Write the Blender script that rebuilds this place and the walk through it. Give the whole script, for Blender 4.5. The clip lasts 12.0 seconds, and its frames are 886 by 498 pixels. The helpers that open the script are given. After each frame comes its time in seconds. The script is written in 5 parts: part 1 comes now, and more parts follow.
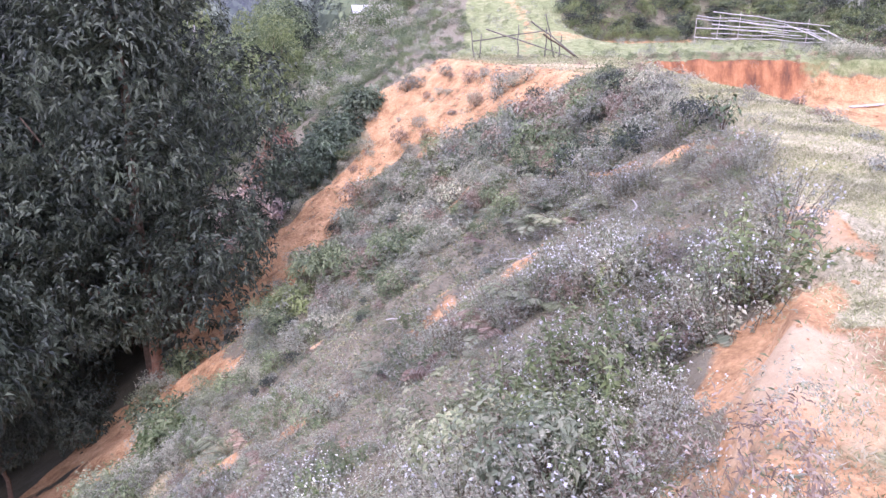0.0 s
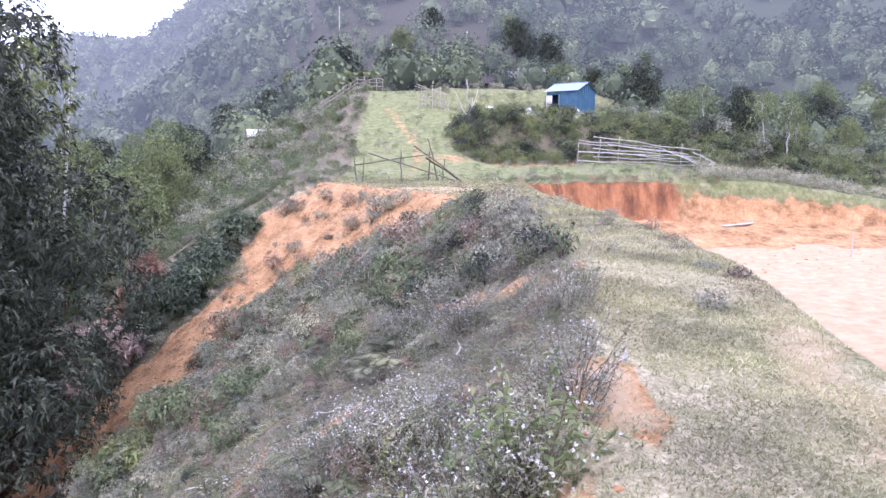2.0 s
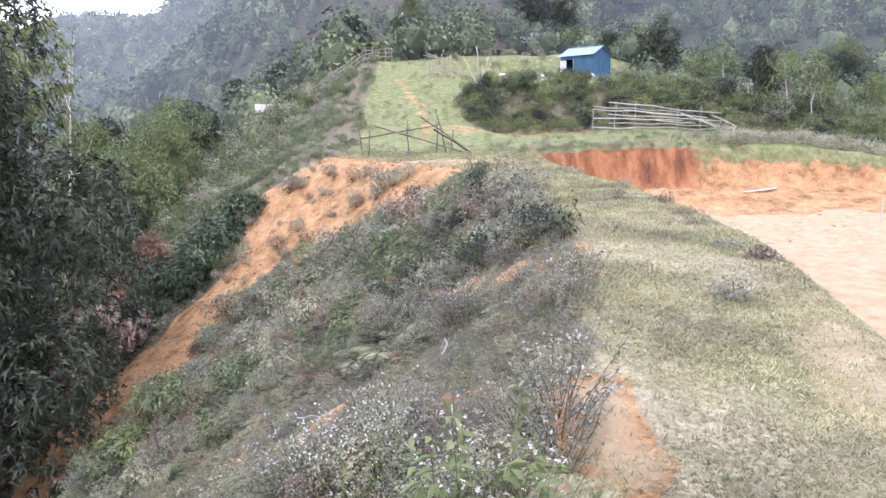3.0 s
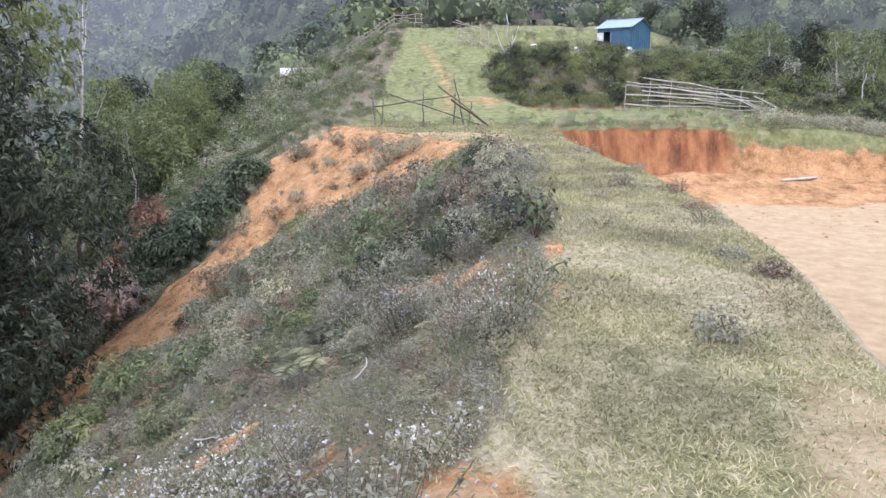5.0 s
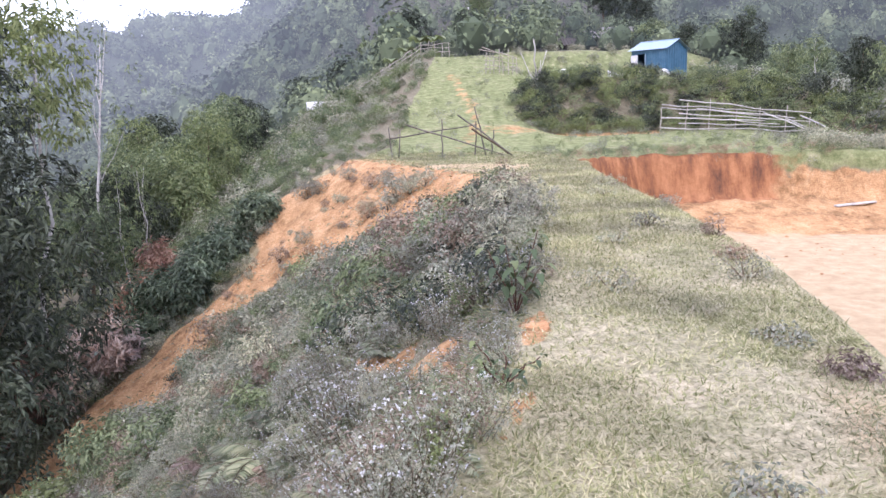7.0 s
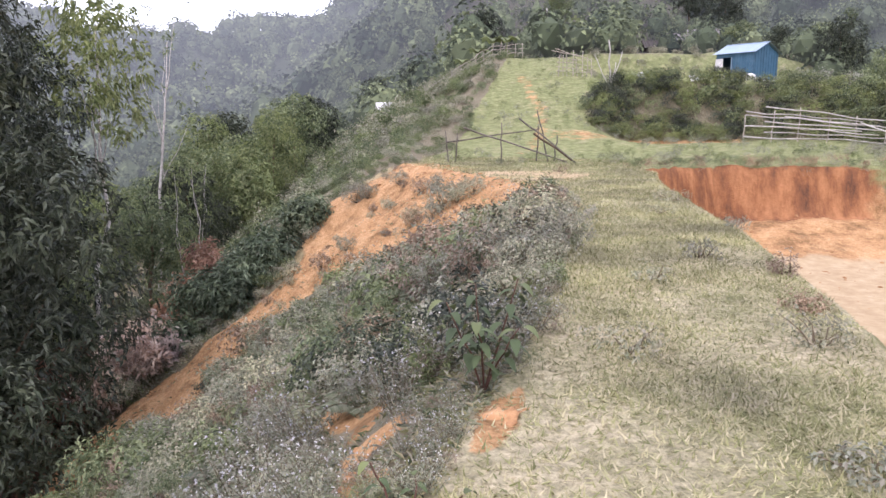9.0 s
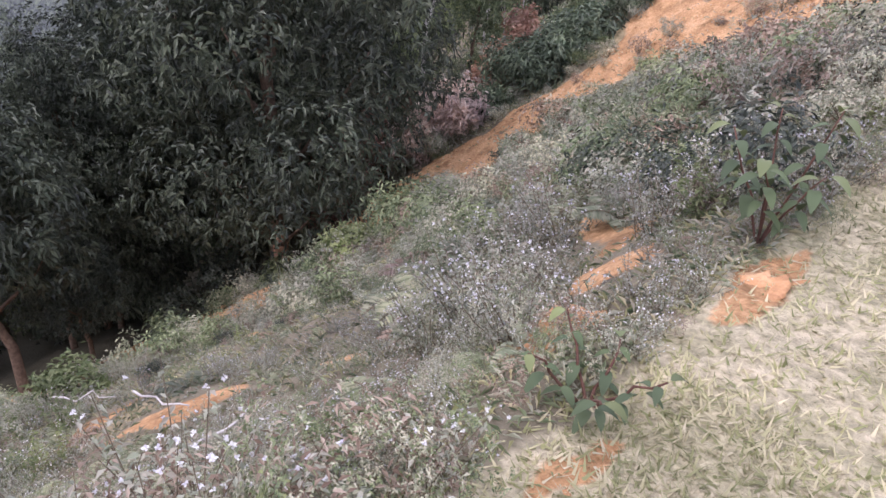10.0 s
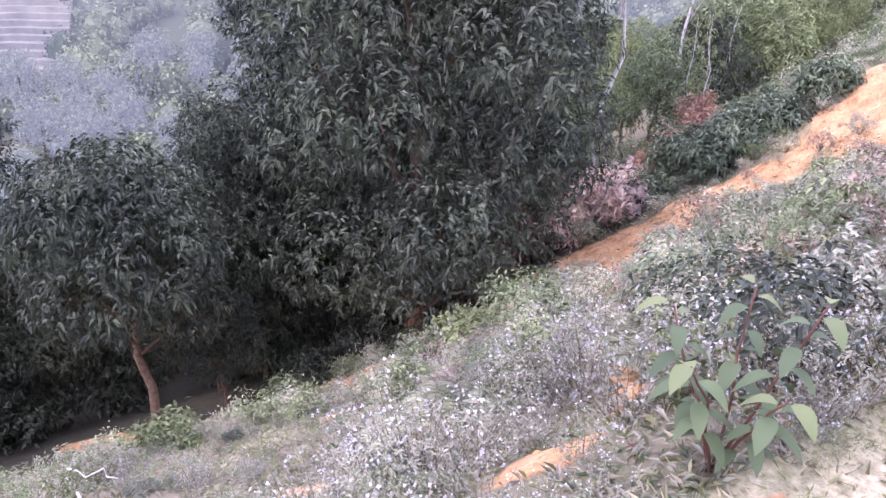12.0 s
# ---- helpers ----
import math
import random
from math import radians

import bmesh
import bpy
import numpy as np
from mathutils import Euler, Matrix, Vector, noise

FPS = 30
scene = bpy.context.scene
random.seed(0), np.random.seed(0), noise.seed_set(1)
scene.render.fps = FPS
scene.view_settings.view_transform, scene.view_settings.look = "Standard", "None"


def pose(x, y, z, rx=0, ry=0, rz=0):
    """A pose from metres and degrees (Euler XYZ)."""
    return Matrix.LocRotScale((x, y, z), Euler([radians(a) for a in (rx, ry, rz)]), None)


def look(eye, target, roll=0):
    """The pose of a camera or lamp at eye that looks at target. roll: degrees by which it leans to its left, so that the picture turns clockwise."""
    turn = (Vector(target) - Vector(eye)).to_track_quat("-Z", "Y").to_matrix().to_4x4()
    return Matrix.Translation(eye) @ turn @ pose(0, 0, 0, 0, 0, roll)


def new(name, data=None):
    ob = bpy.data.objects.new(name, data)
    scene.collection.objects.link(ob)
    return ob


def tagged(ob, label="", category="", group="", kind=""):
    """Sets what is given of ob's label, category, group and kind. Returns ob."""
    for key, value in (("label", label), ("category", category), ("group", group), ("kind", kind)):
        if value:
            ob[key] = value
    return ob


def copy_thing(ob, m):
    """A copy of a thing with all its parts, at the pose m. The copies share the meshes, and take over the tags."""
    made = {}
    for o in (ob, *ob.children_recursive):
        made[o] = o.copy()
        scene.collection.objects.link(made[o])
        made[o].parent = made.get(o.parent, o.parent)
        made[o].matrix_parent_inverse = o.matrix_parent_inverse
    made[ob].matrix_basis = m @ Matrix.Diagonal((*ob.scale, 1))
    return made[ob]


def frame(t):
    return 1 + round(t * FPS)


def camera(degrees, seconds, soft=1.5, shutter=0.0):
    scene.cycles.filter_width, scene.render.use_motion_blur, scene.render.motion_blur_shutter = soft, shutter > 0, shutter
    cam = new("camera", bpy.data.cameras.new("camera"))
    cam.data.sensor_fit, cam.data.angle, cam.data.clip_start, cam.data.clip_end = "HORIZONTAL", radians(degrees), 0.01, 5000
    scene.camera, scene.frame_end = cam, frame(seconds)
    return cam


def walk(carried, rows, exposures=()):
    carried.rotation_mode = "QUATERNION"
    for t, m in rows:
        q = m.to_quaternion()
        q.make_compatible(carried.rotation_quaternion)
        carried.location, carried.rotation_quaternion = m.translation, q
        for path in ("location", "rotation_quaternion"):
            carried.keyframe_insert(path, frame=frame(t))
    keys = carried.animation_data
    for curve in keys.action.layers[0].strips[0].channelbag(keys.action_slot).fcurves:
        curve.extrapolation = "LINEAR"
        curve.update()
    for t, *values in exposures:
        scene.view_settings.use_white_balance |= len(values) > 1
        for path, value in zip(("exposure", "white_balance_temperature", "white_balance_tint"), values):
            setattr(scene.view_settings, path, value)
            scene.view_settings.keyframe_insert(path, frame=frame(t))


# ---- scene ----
cam = camera(61.8, 12.0)
METRES, EYE, TILT, LEAN, TURN = 10.5, 1.5, -17.0, 0.0, 0.0
ROWS = [
    (0.0, 0.0, 0.0, 0.0, 0.0, 0.0, -0.0),
    (0.5, 0.0276, 0.0144, 0.0057, -2.76, 6.76, 1.85),
    (1.0, 0.0584, 0.0297, 0.0132, -3.78, 5.77, 2.39),
    (1.5, 0.0814, 0.0495, 0.0221, -10.14, 8.47, 0.87),
    (2.0, 0.1196, 0.0993, 0.0333, -6.42, 8.98, 1.88),
    (2.5, 0.1462, 0.1414, 0.0467, -3.13, 6.68, 1.3),
    (3.0, 0.1638, 0.177, 0.0592, -4.73, 6.78, 3.03),
    (5.0, 0.2572, 0.305, 0.0937, -2.38, 4.66, 0.21),
    (5.5, 0.276, 0.3571, 0.1027, -0.86, 4.96, 0.08),
    (6.0, 0.2929, 0.3915, 0.1204, 1.01, 8.06, -0.57),
    (6.5, 0.3117, 0.4312, 0.1284, 0.56, 7.51, 0.77),
    (8.5, 0.3781, 0.571, 0.1739, 3.38, 6.49, 0.77),
    (9.0, 0.3935, 0.6017, 0.1816, 6.49, 7.07, -1.86),
    (9.5, 0.3995, 0.6327, 0.1873, 16.23, 0.9, -6.52),
    (10.0, 0.402, 0.6614, 0.194, 30.46, -12.62, -11.56),
    (10.5, 0.4132, 0.686, 0.203, 49.63, -20.92, -15.79),
    (11.0, 0.4188, 0.7124, 0.2098, 57.59, -23.15, -16.06),
    (11.5, 0.4253, 0.7413, 0.2245, 51.43, -18.2, -11.8),
    (12.0, 0.4435, 0.7778, 0.2369, 45.86, -10.68, -14.59),
]
walk(cam, [(t, pose(0, 0, EYE, TILT, LEAN, TURN) @ pose(METRES * x, METRES * y, METRES * z, 90 + pitch, roll, yaw)) for t, x, y, z, yaw, pitch, roll in ROWS],
     exposures=[(0.0, 0.98, 5550, 44), (0.5, 0.84, 5450, 42), (2.0, 0.7, 5500, 39), (2.6, 0.68, 5750, 31), (5.0, 0.36, 5900, 25), (6.5, 0.6, 5750, 30), (9.0, 0.38, 6250, 29), (10.0, 0.5, 6000, 35), (11.0, 1.02, 5800, 41), (12.0, 1.33, 5700, 46)])


# ---- light ----
SUN_UP, SUN_ROUND = 52.0, 200.0  # degrees above the horizon, and clockwise from ahead
world = bpy.data.worlds.new("overcast_sky")
scene.world = world
world.use_nodes = True
wn, wl = world.node_tree.nodes, world.node_tree.links
wn.clear()
sky = wn.new("ShaderNodeTexSky")
sky.sky_type, sky.sun_disc = "NISHITA", False
sky.sun_elevation, sky.sun_rotation = radians(SUN_UP), radians(SUN_ROUND)
clear = wn.new("ShaderNodeBackground")
clear.inputs["Strength"].default_value = 0.08
cloud = wn.new("ShaderNodeBackground")
cloud.inputs["Color"].default_value = (0.93, 0.96, 1.0, 1)
cloud.inputs["Strength"].default_value = 1.52
both = wn.new("ShaderNodeAddShader")
wout = wn.new("ShaderNodeOutputWorld")
wl.new(sky.outputs["Color"], clear.inputs["Color"])
wl.new(clear.outputs[0], both.inputs[0])
wl.new(cloud.outputs[0], both.inputs[1])
wl.new(both.outputs[0], wout.inputs["Surface"])
sun = new("sun", bpy.data.lights.new("sun", "SUN"))
sun.data.energy, sun.data.angle, sun.data.color = 1.05, radians(16), (1.0, 0.93, 0.82)
se, sr = radians(SUN_UP), radians(SUN_ROUND)
sun.matrix_world = look((60 * math.sin(sr) * math.cos(se), 60 * math.cos(sr) * math.cos(se), 60 * math.sin(se)), (0, 0, 0))



# ---- the lie of the land ----
def vnoise(x, y, scale, seed):
    """Smooth value noise, -1 to 1."""
    x, y = np.asarray(x, float) / scale, np.asarray(y, float) / scale
    xi, yi = np.floor(x), np.floor(y)
    fx, fy = x - xi, y - yi
    fx, fy = fx * fx * (3 - 2 * fx), fy * fy * (3 - 2 * fy)

    def h(a, b):
        v = np.sin(a * 127.1 + b * 311.7 + seed * 74.7) * 43758.5453
        return (v - np.floor(v)) * 2 - 1
    return (h(xi, yi) * (1 - fx) + h(xi + 1, yi) * fx) * (1 - fy) + (h(xi, yi + 1) * (1 - fx) + h(xi + 1, yi + 1) * fx) * fy


def ramp(v, a, b):
    t = np.clip((v - a) / (b - a), 0, 1)
    return t * t * (3 - 2 * t)


def left_edge(y):
    """Where the grass of the ridge breaks off to the valley."""
    return np.interp(y, [-30, 0, 3.5, 6.4, 9, 12, 15, 18, 21, 23, 25, 26.5, 28.4, 31.3, 35, 45, 60, 75],
                     [-12, 0.1, 1.9, 3.0, 3.7, 4.25, 4.5, 4.6, 4.6, 4.2, 3.5, 2.7, 1.8, 0.0, -1.0, 0.3, 1.8, 1.0])


def right_edge(y):
    """Where the ridge breaks off to the dug-out yard."""
    return np.interp(y, [-30, 0, 6.3, 9.2, 12, 16.5, 20, 24, 27], [-6, 3.2, 4.9, 5.8, 6.4, 6.8, 6.9, 7.0, 7.4])


def yard_back(x):
    """The foot of the cut behind the yard."""
    return np.interp(x, [5, 7, 10, 14, 17, 22, 30, 60], [26, 29.5, 31.2, 31.5, 31.5, 31, 30, 30])


def far_ridge(a):
    """How far off the mountains' crest stands, by bearing in degrees."""
    return np.interp(a, [-180, -60, -25, -8, 3, 30, 60, 180], [400, 360, 270, 240, 250, 290, 340, 400])


def height(x, y, fine=True):
    x, y = np.asarray(x, float), np.asarray(y, float)
    left, right = left_edge(y), right_edge(y)
    # ridge, bench, grassy rise and the hut's terrace
    rise = 0.04 + 0.45 * ramp(y, 30, 42) - 1.6 * ramp(x, 17, 30) * ramp(y, 20, 34)
    slope_up = 5.4 * ramp(y, 36, 62)
    terrace = 2.9 * ramp(y, 43.2, 46.2 + 1.5 * ramp(x, 10, 25)) + 0.5 * ramp(y, 46, 57) + 2.4 * ramp(y, 60.5, 63)
    bank = ramp(x, 6.0, 9.0) * (1 - 0.6 * ramp(x, 21, 40))
    z = rise + slope_up * (1 - ramp(x, 6.0, 9.0)) + terrace * bank
    # beyond the terraces the land dips, then climbs as mountains
    r = np.hypot(x, y)
    # the yard
    inside = np.minimum(x - right, yard_back(x) - y)
    apron = 0.8 * ramp(yard_back(x) - y, 4.5, 0.3) * ramp(x - right, 0.5, 4.0) * (1 - 0.5 * ramp(x, 15, 25))
    yard = ramp(inside, 0.0, 0.7 + 1.1 * ramp(yard_back(x) - y, 3, 8))
    z = z * (1 - yard) + (-2.3 + apron) * yard
    # the slope to the valley
    d = left - x
    soft = np.where(d > 0, np.sqrt(d * d + 0.09) - 0.3, 0)
    fall = 0.6 * soft + (0.05 + 0.09 * ramp(y, 27, 20)) * np.clip(soft - 3, 0, 11)
    deep = 21
    fall = deep * (1 - np.exp(-(fall / deep) ** 2.2)) ** (1 / 2.2)
    z = z - fall - 0.24 * ramp(d, 0.0, 1.3) * ramp(y, 27, 23) * ramp(d, 9, 6)
    # mountains
    a = np.degrees(np.arctan2(x, y))
    crest = np.interp(a, [-180, -75, -50, -30, -22, -14, -6, 5, 25, 45, 80, 180], [9, 12, 11, 6.5, 6.5, 8.0, 13, 17, 17, 15, 12, 9])
    crest = crest + 0.5 * vnoise(a, 0 * a, 5, 3) + 0.25 * vnoise(a, 0 * a, 1.7, 4)
    far = far_ridge(a)
    start = np.interp(a, [-180, -70, -35, -12, 0, 12, 30, 70, 180], [60, 60, 70, 75, 70, 70, 80, 80, 60])
    k = np.clip((r - start) / (far - start), 0, 1)
    top = np.tan(np.radians(crest)) * far + 1.5
    hill = np.where(r < far, k ** 1.15, 1 - np.clip((r - far) / 900, 0, 1) ** 1.5)
    folds = (9 * vnoise(x, y, 70, 11) + 4 * vnoise(x, y, 31, 12)) * ramp(r, 90, 170) * ramp(far * 1.02 - r, 0, 120)
    z = z * (1 - 0.7 * ramp(r, start, far)) + (top + 8 * ramp(r, 90, 170) * 0) * hill + folds * np.where(r < far, 1, 0.3)
    # the broken rim beside the start
    z = z - 0.32 * ramp(d + 0.3 * vnoise(x, y, 0.7, 14) + 0.1 * vnoise(x, y, 0.3, 17), 0.02, 0.25) * ramp(y, 7.5, 5.8) * ramp(d, 3.0, 1.2)
    if fine:
        near = ramp(r, 90, 60)
        rough = 0.3 + 0.7 * ramp(np.abs(d - 4), 4.2, 3.2)
        z = z + near * (0.10 * vnoise(x, y, 1.9, 1) * rough + 0.12 * vnoise(x, y, 2.6, 18) * ramp(y, 31, 36) + 0.05 * vnoise(x, y, 0.7, 2) * rough + 0.02 * vnoise(x, y, 0.27, 5))
        rim = ramp(y, 8, 6) * ramp(np.abs(d - 0.1), 0.9, 0.4)
        z = z + rim * (0.10 * vnoise(x, y, 0.5, 19) + 0.06 * vnoise(x, y, 0.24, 20))
        bare_face = ramp(y, 11, 15) * ramp(y, 32, 30.5) * ramp(d, 0.2, 1.2) * ramp(d, 14, 11)
        z = z + bare_face * (0.13 * vnoise(x * 0.7, y, 0.9, 15) + 0.07 * vnoise(x, y * 0.6, 0.38, 16))
        # runnels down the cut face and the slope
        cut = ramp(inside, -0.3, 0.4) * ramp(inside, 2.0, 0.8) * ramp(y, 24, 27)
        z = z + cut * (0.16 * vnoise(x, y * 0.2, 0.45, 6) + 0.1 * vnoise(x, y * 0.2, 0.2, 7))
        gully = ramp(d, 0.6, 2.0) * ramp(d, 16, 10)
        z = z + gully * near * (0.17 * vnoise(x * 0.35, y, 1.1, 8) + 0.07 * vnoise(x * 0.4, y, 0.4, 9))
    return z
# ---- end of the land ----
# ---- materials ----
def material(name, rough=0.9, spec=0.25):
    m = bpy.data.materials.new(name)
    m.use_nodes = True
    nodes = m.node_tree.nodes
    b = nodes["Principled BSDF"]
    b.inputs["Roughness"].default_value = rough
    b.inputs["Specular IOR Level"].default_value = spec
    return m, nodes, m.node_tree.links, b


def node(nodes, links, kind, inputs=None, **props):
    n = nodes.new(kind)
    if "data_type" in props:
        n.data_type = props["data_type"]
    if "operation" in props:
        n.operation = props["operation"]
    if "attribute_name" in props:
        n.attribute_name = props["attribute_name"]
    if "blend_type" in props:
        n.blend_type = props["blend_type"]
    for key, v in (inputs or {}).items():
        if isinstance(v, bpy.types.NodeSocket):
            links.new(v, n.inputs[key])
        else:
            n.inputs[key].default_value = v
    return n


def noise_of(nodes, links, coords, scale, detail=5.0, rough=0.6):
    return node(nodes, links, "ShaderNodeTexNoise", {"Vector": coords, "Scale": scale, "Detail": detail, "Roughness": rough}).outputs["Fac"]


def ramp_of(nodes, links, fac, stops):
    r = nodes.new("ShaderNodeValToRGB")
    e = r.color_ramp.elements
    while len(e) < len(stops):
        e.new(0.5)
    for i, (p, c) in enumerate(stops):
        e[i].position, e[i].color = p, (*c, 1)
    links.new(fac, r.inputs["Fac"])
    return r.outputs["Color"]


def mix_of(nodes, links, fac, a, b, blend="MIX"):
    n = nodes.new("ShaderNodeMix")
    n.data_type, n.blend_type = "RGBA", blend
    for i, v in ((0, fac), (6, a), (7, b)):
        if isinstance(v, bpy.types.NodeSocket):
            links.new(v, n.inputs[i])
        elif i == 0:
            n.inputs[i].default_value = v
        else:
            n.inputs[i].default_value = (*v, 1)
    return n.outputs[2]


def bump_of(nodes, links, b, fac, strength, distance):
    n = node(nodes, links, "ShaderNodeBump", {"Height": fac, "Strength": strength, "Distance": distance})
    links.new(n.outputs[0], b.inputs["Normal"])


def leaf_material(name, colours, rough=0.55, through_light=0.25):
    """Leaves that differ one by one; some light passes through them."""
    m, nodes, links, b = material(name, rough, 0.3)
    geo, info = nodes.new("ShaderNodeNewGeometry"), nodes.new("ShaderNodeObjectInfo")
    n = len(colours)
    col = ramp_of(nodes, links, geo.outputs["Random Per Island"], [(i / max(1, n - 1), c) for i, c in enumerate(colours)])
    big = noise_of(nodes, links, geo.outputs["Position"], 0.8, 3)
    col = mix_of(nodes, links, 1.0, col, ramp_of(nodes, links, big, [(0.32, (0.62, 0.62, 0.66)), (0.68, (1.3, 1.3, 1.2))]), "MULTIPLY")
    col = mix_of(nodes, links, 1.0, col, ramp_of(nodes, links, info.outputs["Random"], [(0.0, (0.8, 0.83, 0.85)), (1.0, (1.18, 1.15, 1.05))]), "MULTIPLY")
    links.new(col, b.inputs["Base Color"])
    t = nodes.new("ShaderNodeBsdfTranslucent")
    links.new(col, t.inputs["Color"])
    mx = nodes.new("ShaderNodeMixShader")
    mx.inputs[0].default_value = through_light
    links.new(b.outputs[0], mx.inputs[1])
    links.new(t.outputs[0], mx.inputs[2])
    links.new(mx.outputs[0], nodes["Material Output"].inputs["Surface"])
    return m


def rough_material(name, colours, scale=6.0, bump=0.4, distance=0.02, rough=0.9):
    m, nodes, links, b = material(name, rough)
    co = nodes.new("ShaderNodeTexCoord").outputs["Object"]
    info = nodes.new("ShaderNodeObjectInfo")
    f = noise_of(nodes, links, co, scale, 8, 0.65)
    n = len(colours)
    col = ramp_of(nodes, links, f, [(0.3 + 0.4 * i / max(1, n - 1), c) for i, c in enumerate(colours)])
    col = mix_of(nodes, links, 1.0, col, ramp_of(nodes, links, info.outputs["Random"], [(0, (0.8, 0.8, 0.8)), (1, (1.15, 1.15, 1.15))]), "MULTIPLY")
    links.new(col, b.inputs["Base Color"])
    bump_of(nodes, links, b, noise_of(nodes, links, co, scale * 5, 6), bump, distance)
    return m


def ground_material():
    m, nodes, links, b = material("earth_and_turf", 0.95, 0.15)
    pos = nodes.new("ShaderNodeNewGeometry").outputs["Position"]

    def mask(name):
        return node(nodes, links, "ShaderNodeAttribute", attribute_name=name).outputs["Fac"]

    def ragged(fac, width, amount, scale):
        nz = noise_of(nodes, links, pos, scale, 7, 0.7)
        a = node(nodes, links, "ShaderNodeMath", {0: nz, 1: 0.5}, operation="SUBTRACT").outputs[0]
        a = node(nodes, links, "ShaderNodeMath", {0: a, 1: amount, 2: fac}, operation="MULTIPLY_ADD").outputs[0]
        return node(nodes, links, "ShaderNodeMapRange", {"Value": a, "From Min": 0.5 - width, "From Max": 0.5 + width}).outputs[0]
    n1, n2, n3 = (noise_of(nodes, links, pos, s, 8, 0.68) for s in (0.55, 3.2, 22.0))
    wild = mix_of(nodes, links, n2, (0.10, 0.085, 0.055), (0.28, 0.25, 0.165))
    # the woods' fallen leaves, darkened to carry the canopy's shade
    shaded_litter = mix_of(nodes, links, n2, (0.03, 0.032, 0.02), (0.095, 0.085, 0.055))
    soil = ramp_of(nodes, links, n2, [(0.28, (0.33, 0.17, 0.075)), (0.5, (0.50, 0.29, 0.135)), (0.72, (0.63, 0.44, 0.245))])
    soil = mix_of(nodes, links, n1, soil, (0.56, 0.35, 0.175))
    stain = noise_of(nodes, links, pos, 1.15, 9, 0.75)
    soil = mix_of(nodes, links, 1.0, soil, ramp_of(nodes, links, stain, [(0.36, (0.42, 0.40, 0.38)), (0.5, (0.92, 0.9, 0.88)), (0.62, (1.12, 1.15, 1.2))]), "MULTIPLY")
    soil = mix_of(nodes, links, 0.7, soil, ramp_of(nodes, links, n3, [(0.35, (0.55, 0.5, 0.45)), (0.65, (1.25, 1.25, 1.25))]), "MULTIPLY")
    streak = node(nodes, links, "ShaderNodeMapping", {"Vector": pos, "Scale": (1.0, 1.0, 0.12)}).outputs[0]
    red = ramp_of(nodes, links, noise_of(nodes, links, streak, 1.5, 8, 0.7), [(0.36, (0.11, 0.055, 0.035)), (0.5, (0.27, 0.12, 0.055)), (0.64, (0.44, 0.21, 0.095))])
    pale = ramp_of(nodes, links, n2, [(0.3, (0.39, 0.28, 0.16)), (0.55, (0.49, 0.375, 0.225)), (0.75, (0.56, 0.455, 0.295))])
    turf = ramp_of(nodes, links, n2, [(0.3, (0.13, 0.135, 0.065)), (0.46, (0.24, 0.24, 0.125)), (0.6, (0.38, 0.355, 0.23)), (0.74, (0.52, 0.46, 0.345))])
    turf = mix_of(nodes, links, node(nodes, links, "ShaderNodeMapRange", {"Value": n1, "From Min": 0.42, "From Max": 0.62}).outputs[0], turf, (0.50, 0.44, 0.31))
    turf = mix_of(nodes, links, 0.6, turf, ramp_of(nodes, links, n3, [(0.38, (0.45, 0.47, 0.38)), (0.62, (1.4, 1.37, 1.28))]), "MULTIPLY")
    green = ramp_of(nodes, links, n2, [(0.3, (0.12, 0.14, 0.055)), (0.52, (0.21, 0.23, 0.1)), (0.66, (0.31, 0.31, 0.16)), (0.8, (0.42, 0.38, 0.24))])
    green = mix_of(nodes, links, node(nodes, links, "ShaderNodeMapRange", {"Value": stain, "From Min": 0.54, "From Max": 0.7}).outputs[0], green, (0.36, 0.32, 0.2))
    turf = mix_of(nodes, links, mask("lush"), turf, mix_of(nodes, links, 0.5, green, ramp_of(nodes, links, n3, [(0.35, (0.6, 0.6, 0.55)), (0.65, (1.3, 1.3, 1.25))]), "MULTIPLY"))
    woods = mix_of(nodes, links, n2, (0.03, 0.042, 0.025), (0.075, 0.09, 0.05))
    col = mix_of(nodes, links, ragged(mask("woods"), 0.2, 0.5, 0.08), wild, woods)
    col = mix_of(nodes, links, ragged(mask("shaded_litter"), 0.2, 0.8, 1.3), col, shaded_litter)
    straw = ramp_of(nodes, links, n2, [(0.3, (0.22, 0.17, 0.09)), (0.5, (0.38, 0.31, 0.17)), (0.7, (0.5, 0.42, 0.25))])
    col = mix_of(nodes, links, ragged(mask("gap"), 0.2, 0.9, 2.2), col, straw)
    col = mix_of(nodes, links, ragged(mask("grass"), 0.12, 0.9, 1.7), col, turf)
    col = mix_of(nodes, links, ragged(mask("soil"), 0.08, 1.0, 1.4), col, soil)
    col = mix_of(nodes, links, ragged(mask("cut"), 0.1, 0.8, 1.1), col, red)
    col = mix_of(nodes, links, ragged(mask("pale"), 0.15, 0.6, 0.9), col, pale)
    links.new(col, b.inputs["Base Color"])
    h = node(nodes, links, "ShaderNodeMath", {0: n2, 1: 3.0, 2: n3}, operation="MULTIPLY_ADD").outputs[0]
    bump_of(nodes, links, b, h, 0.8, 0.05)
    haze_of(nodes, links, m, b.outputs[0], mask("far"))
    return m


# haze colour that far materials give off as painted glow
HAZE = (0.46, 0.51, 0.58)


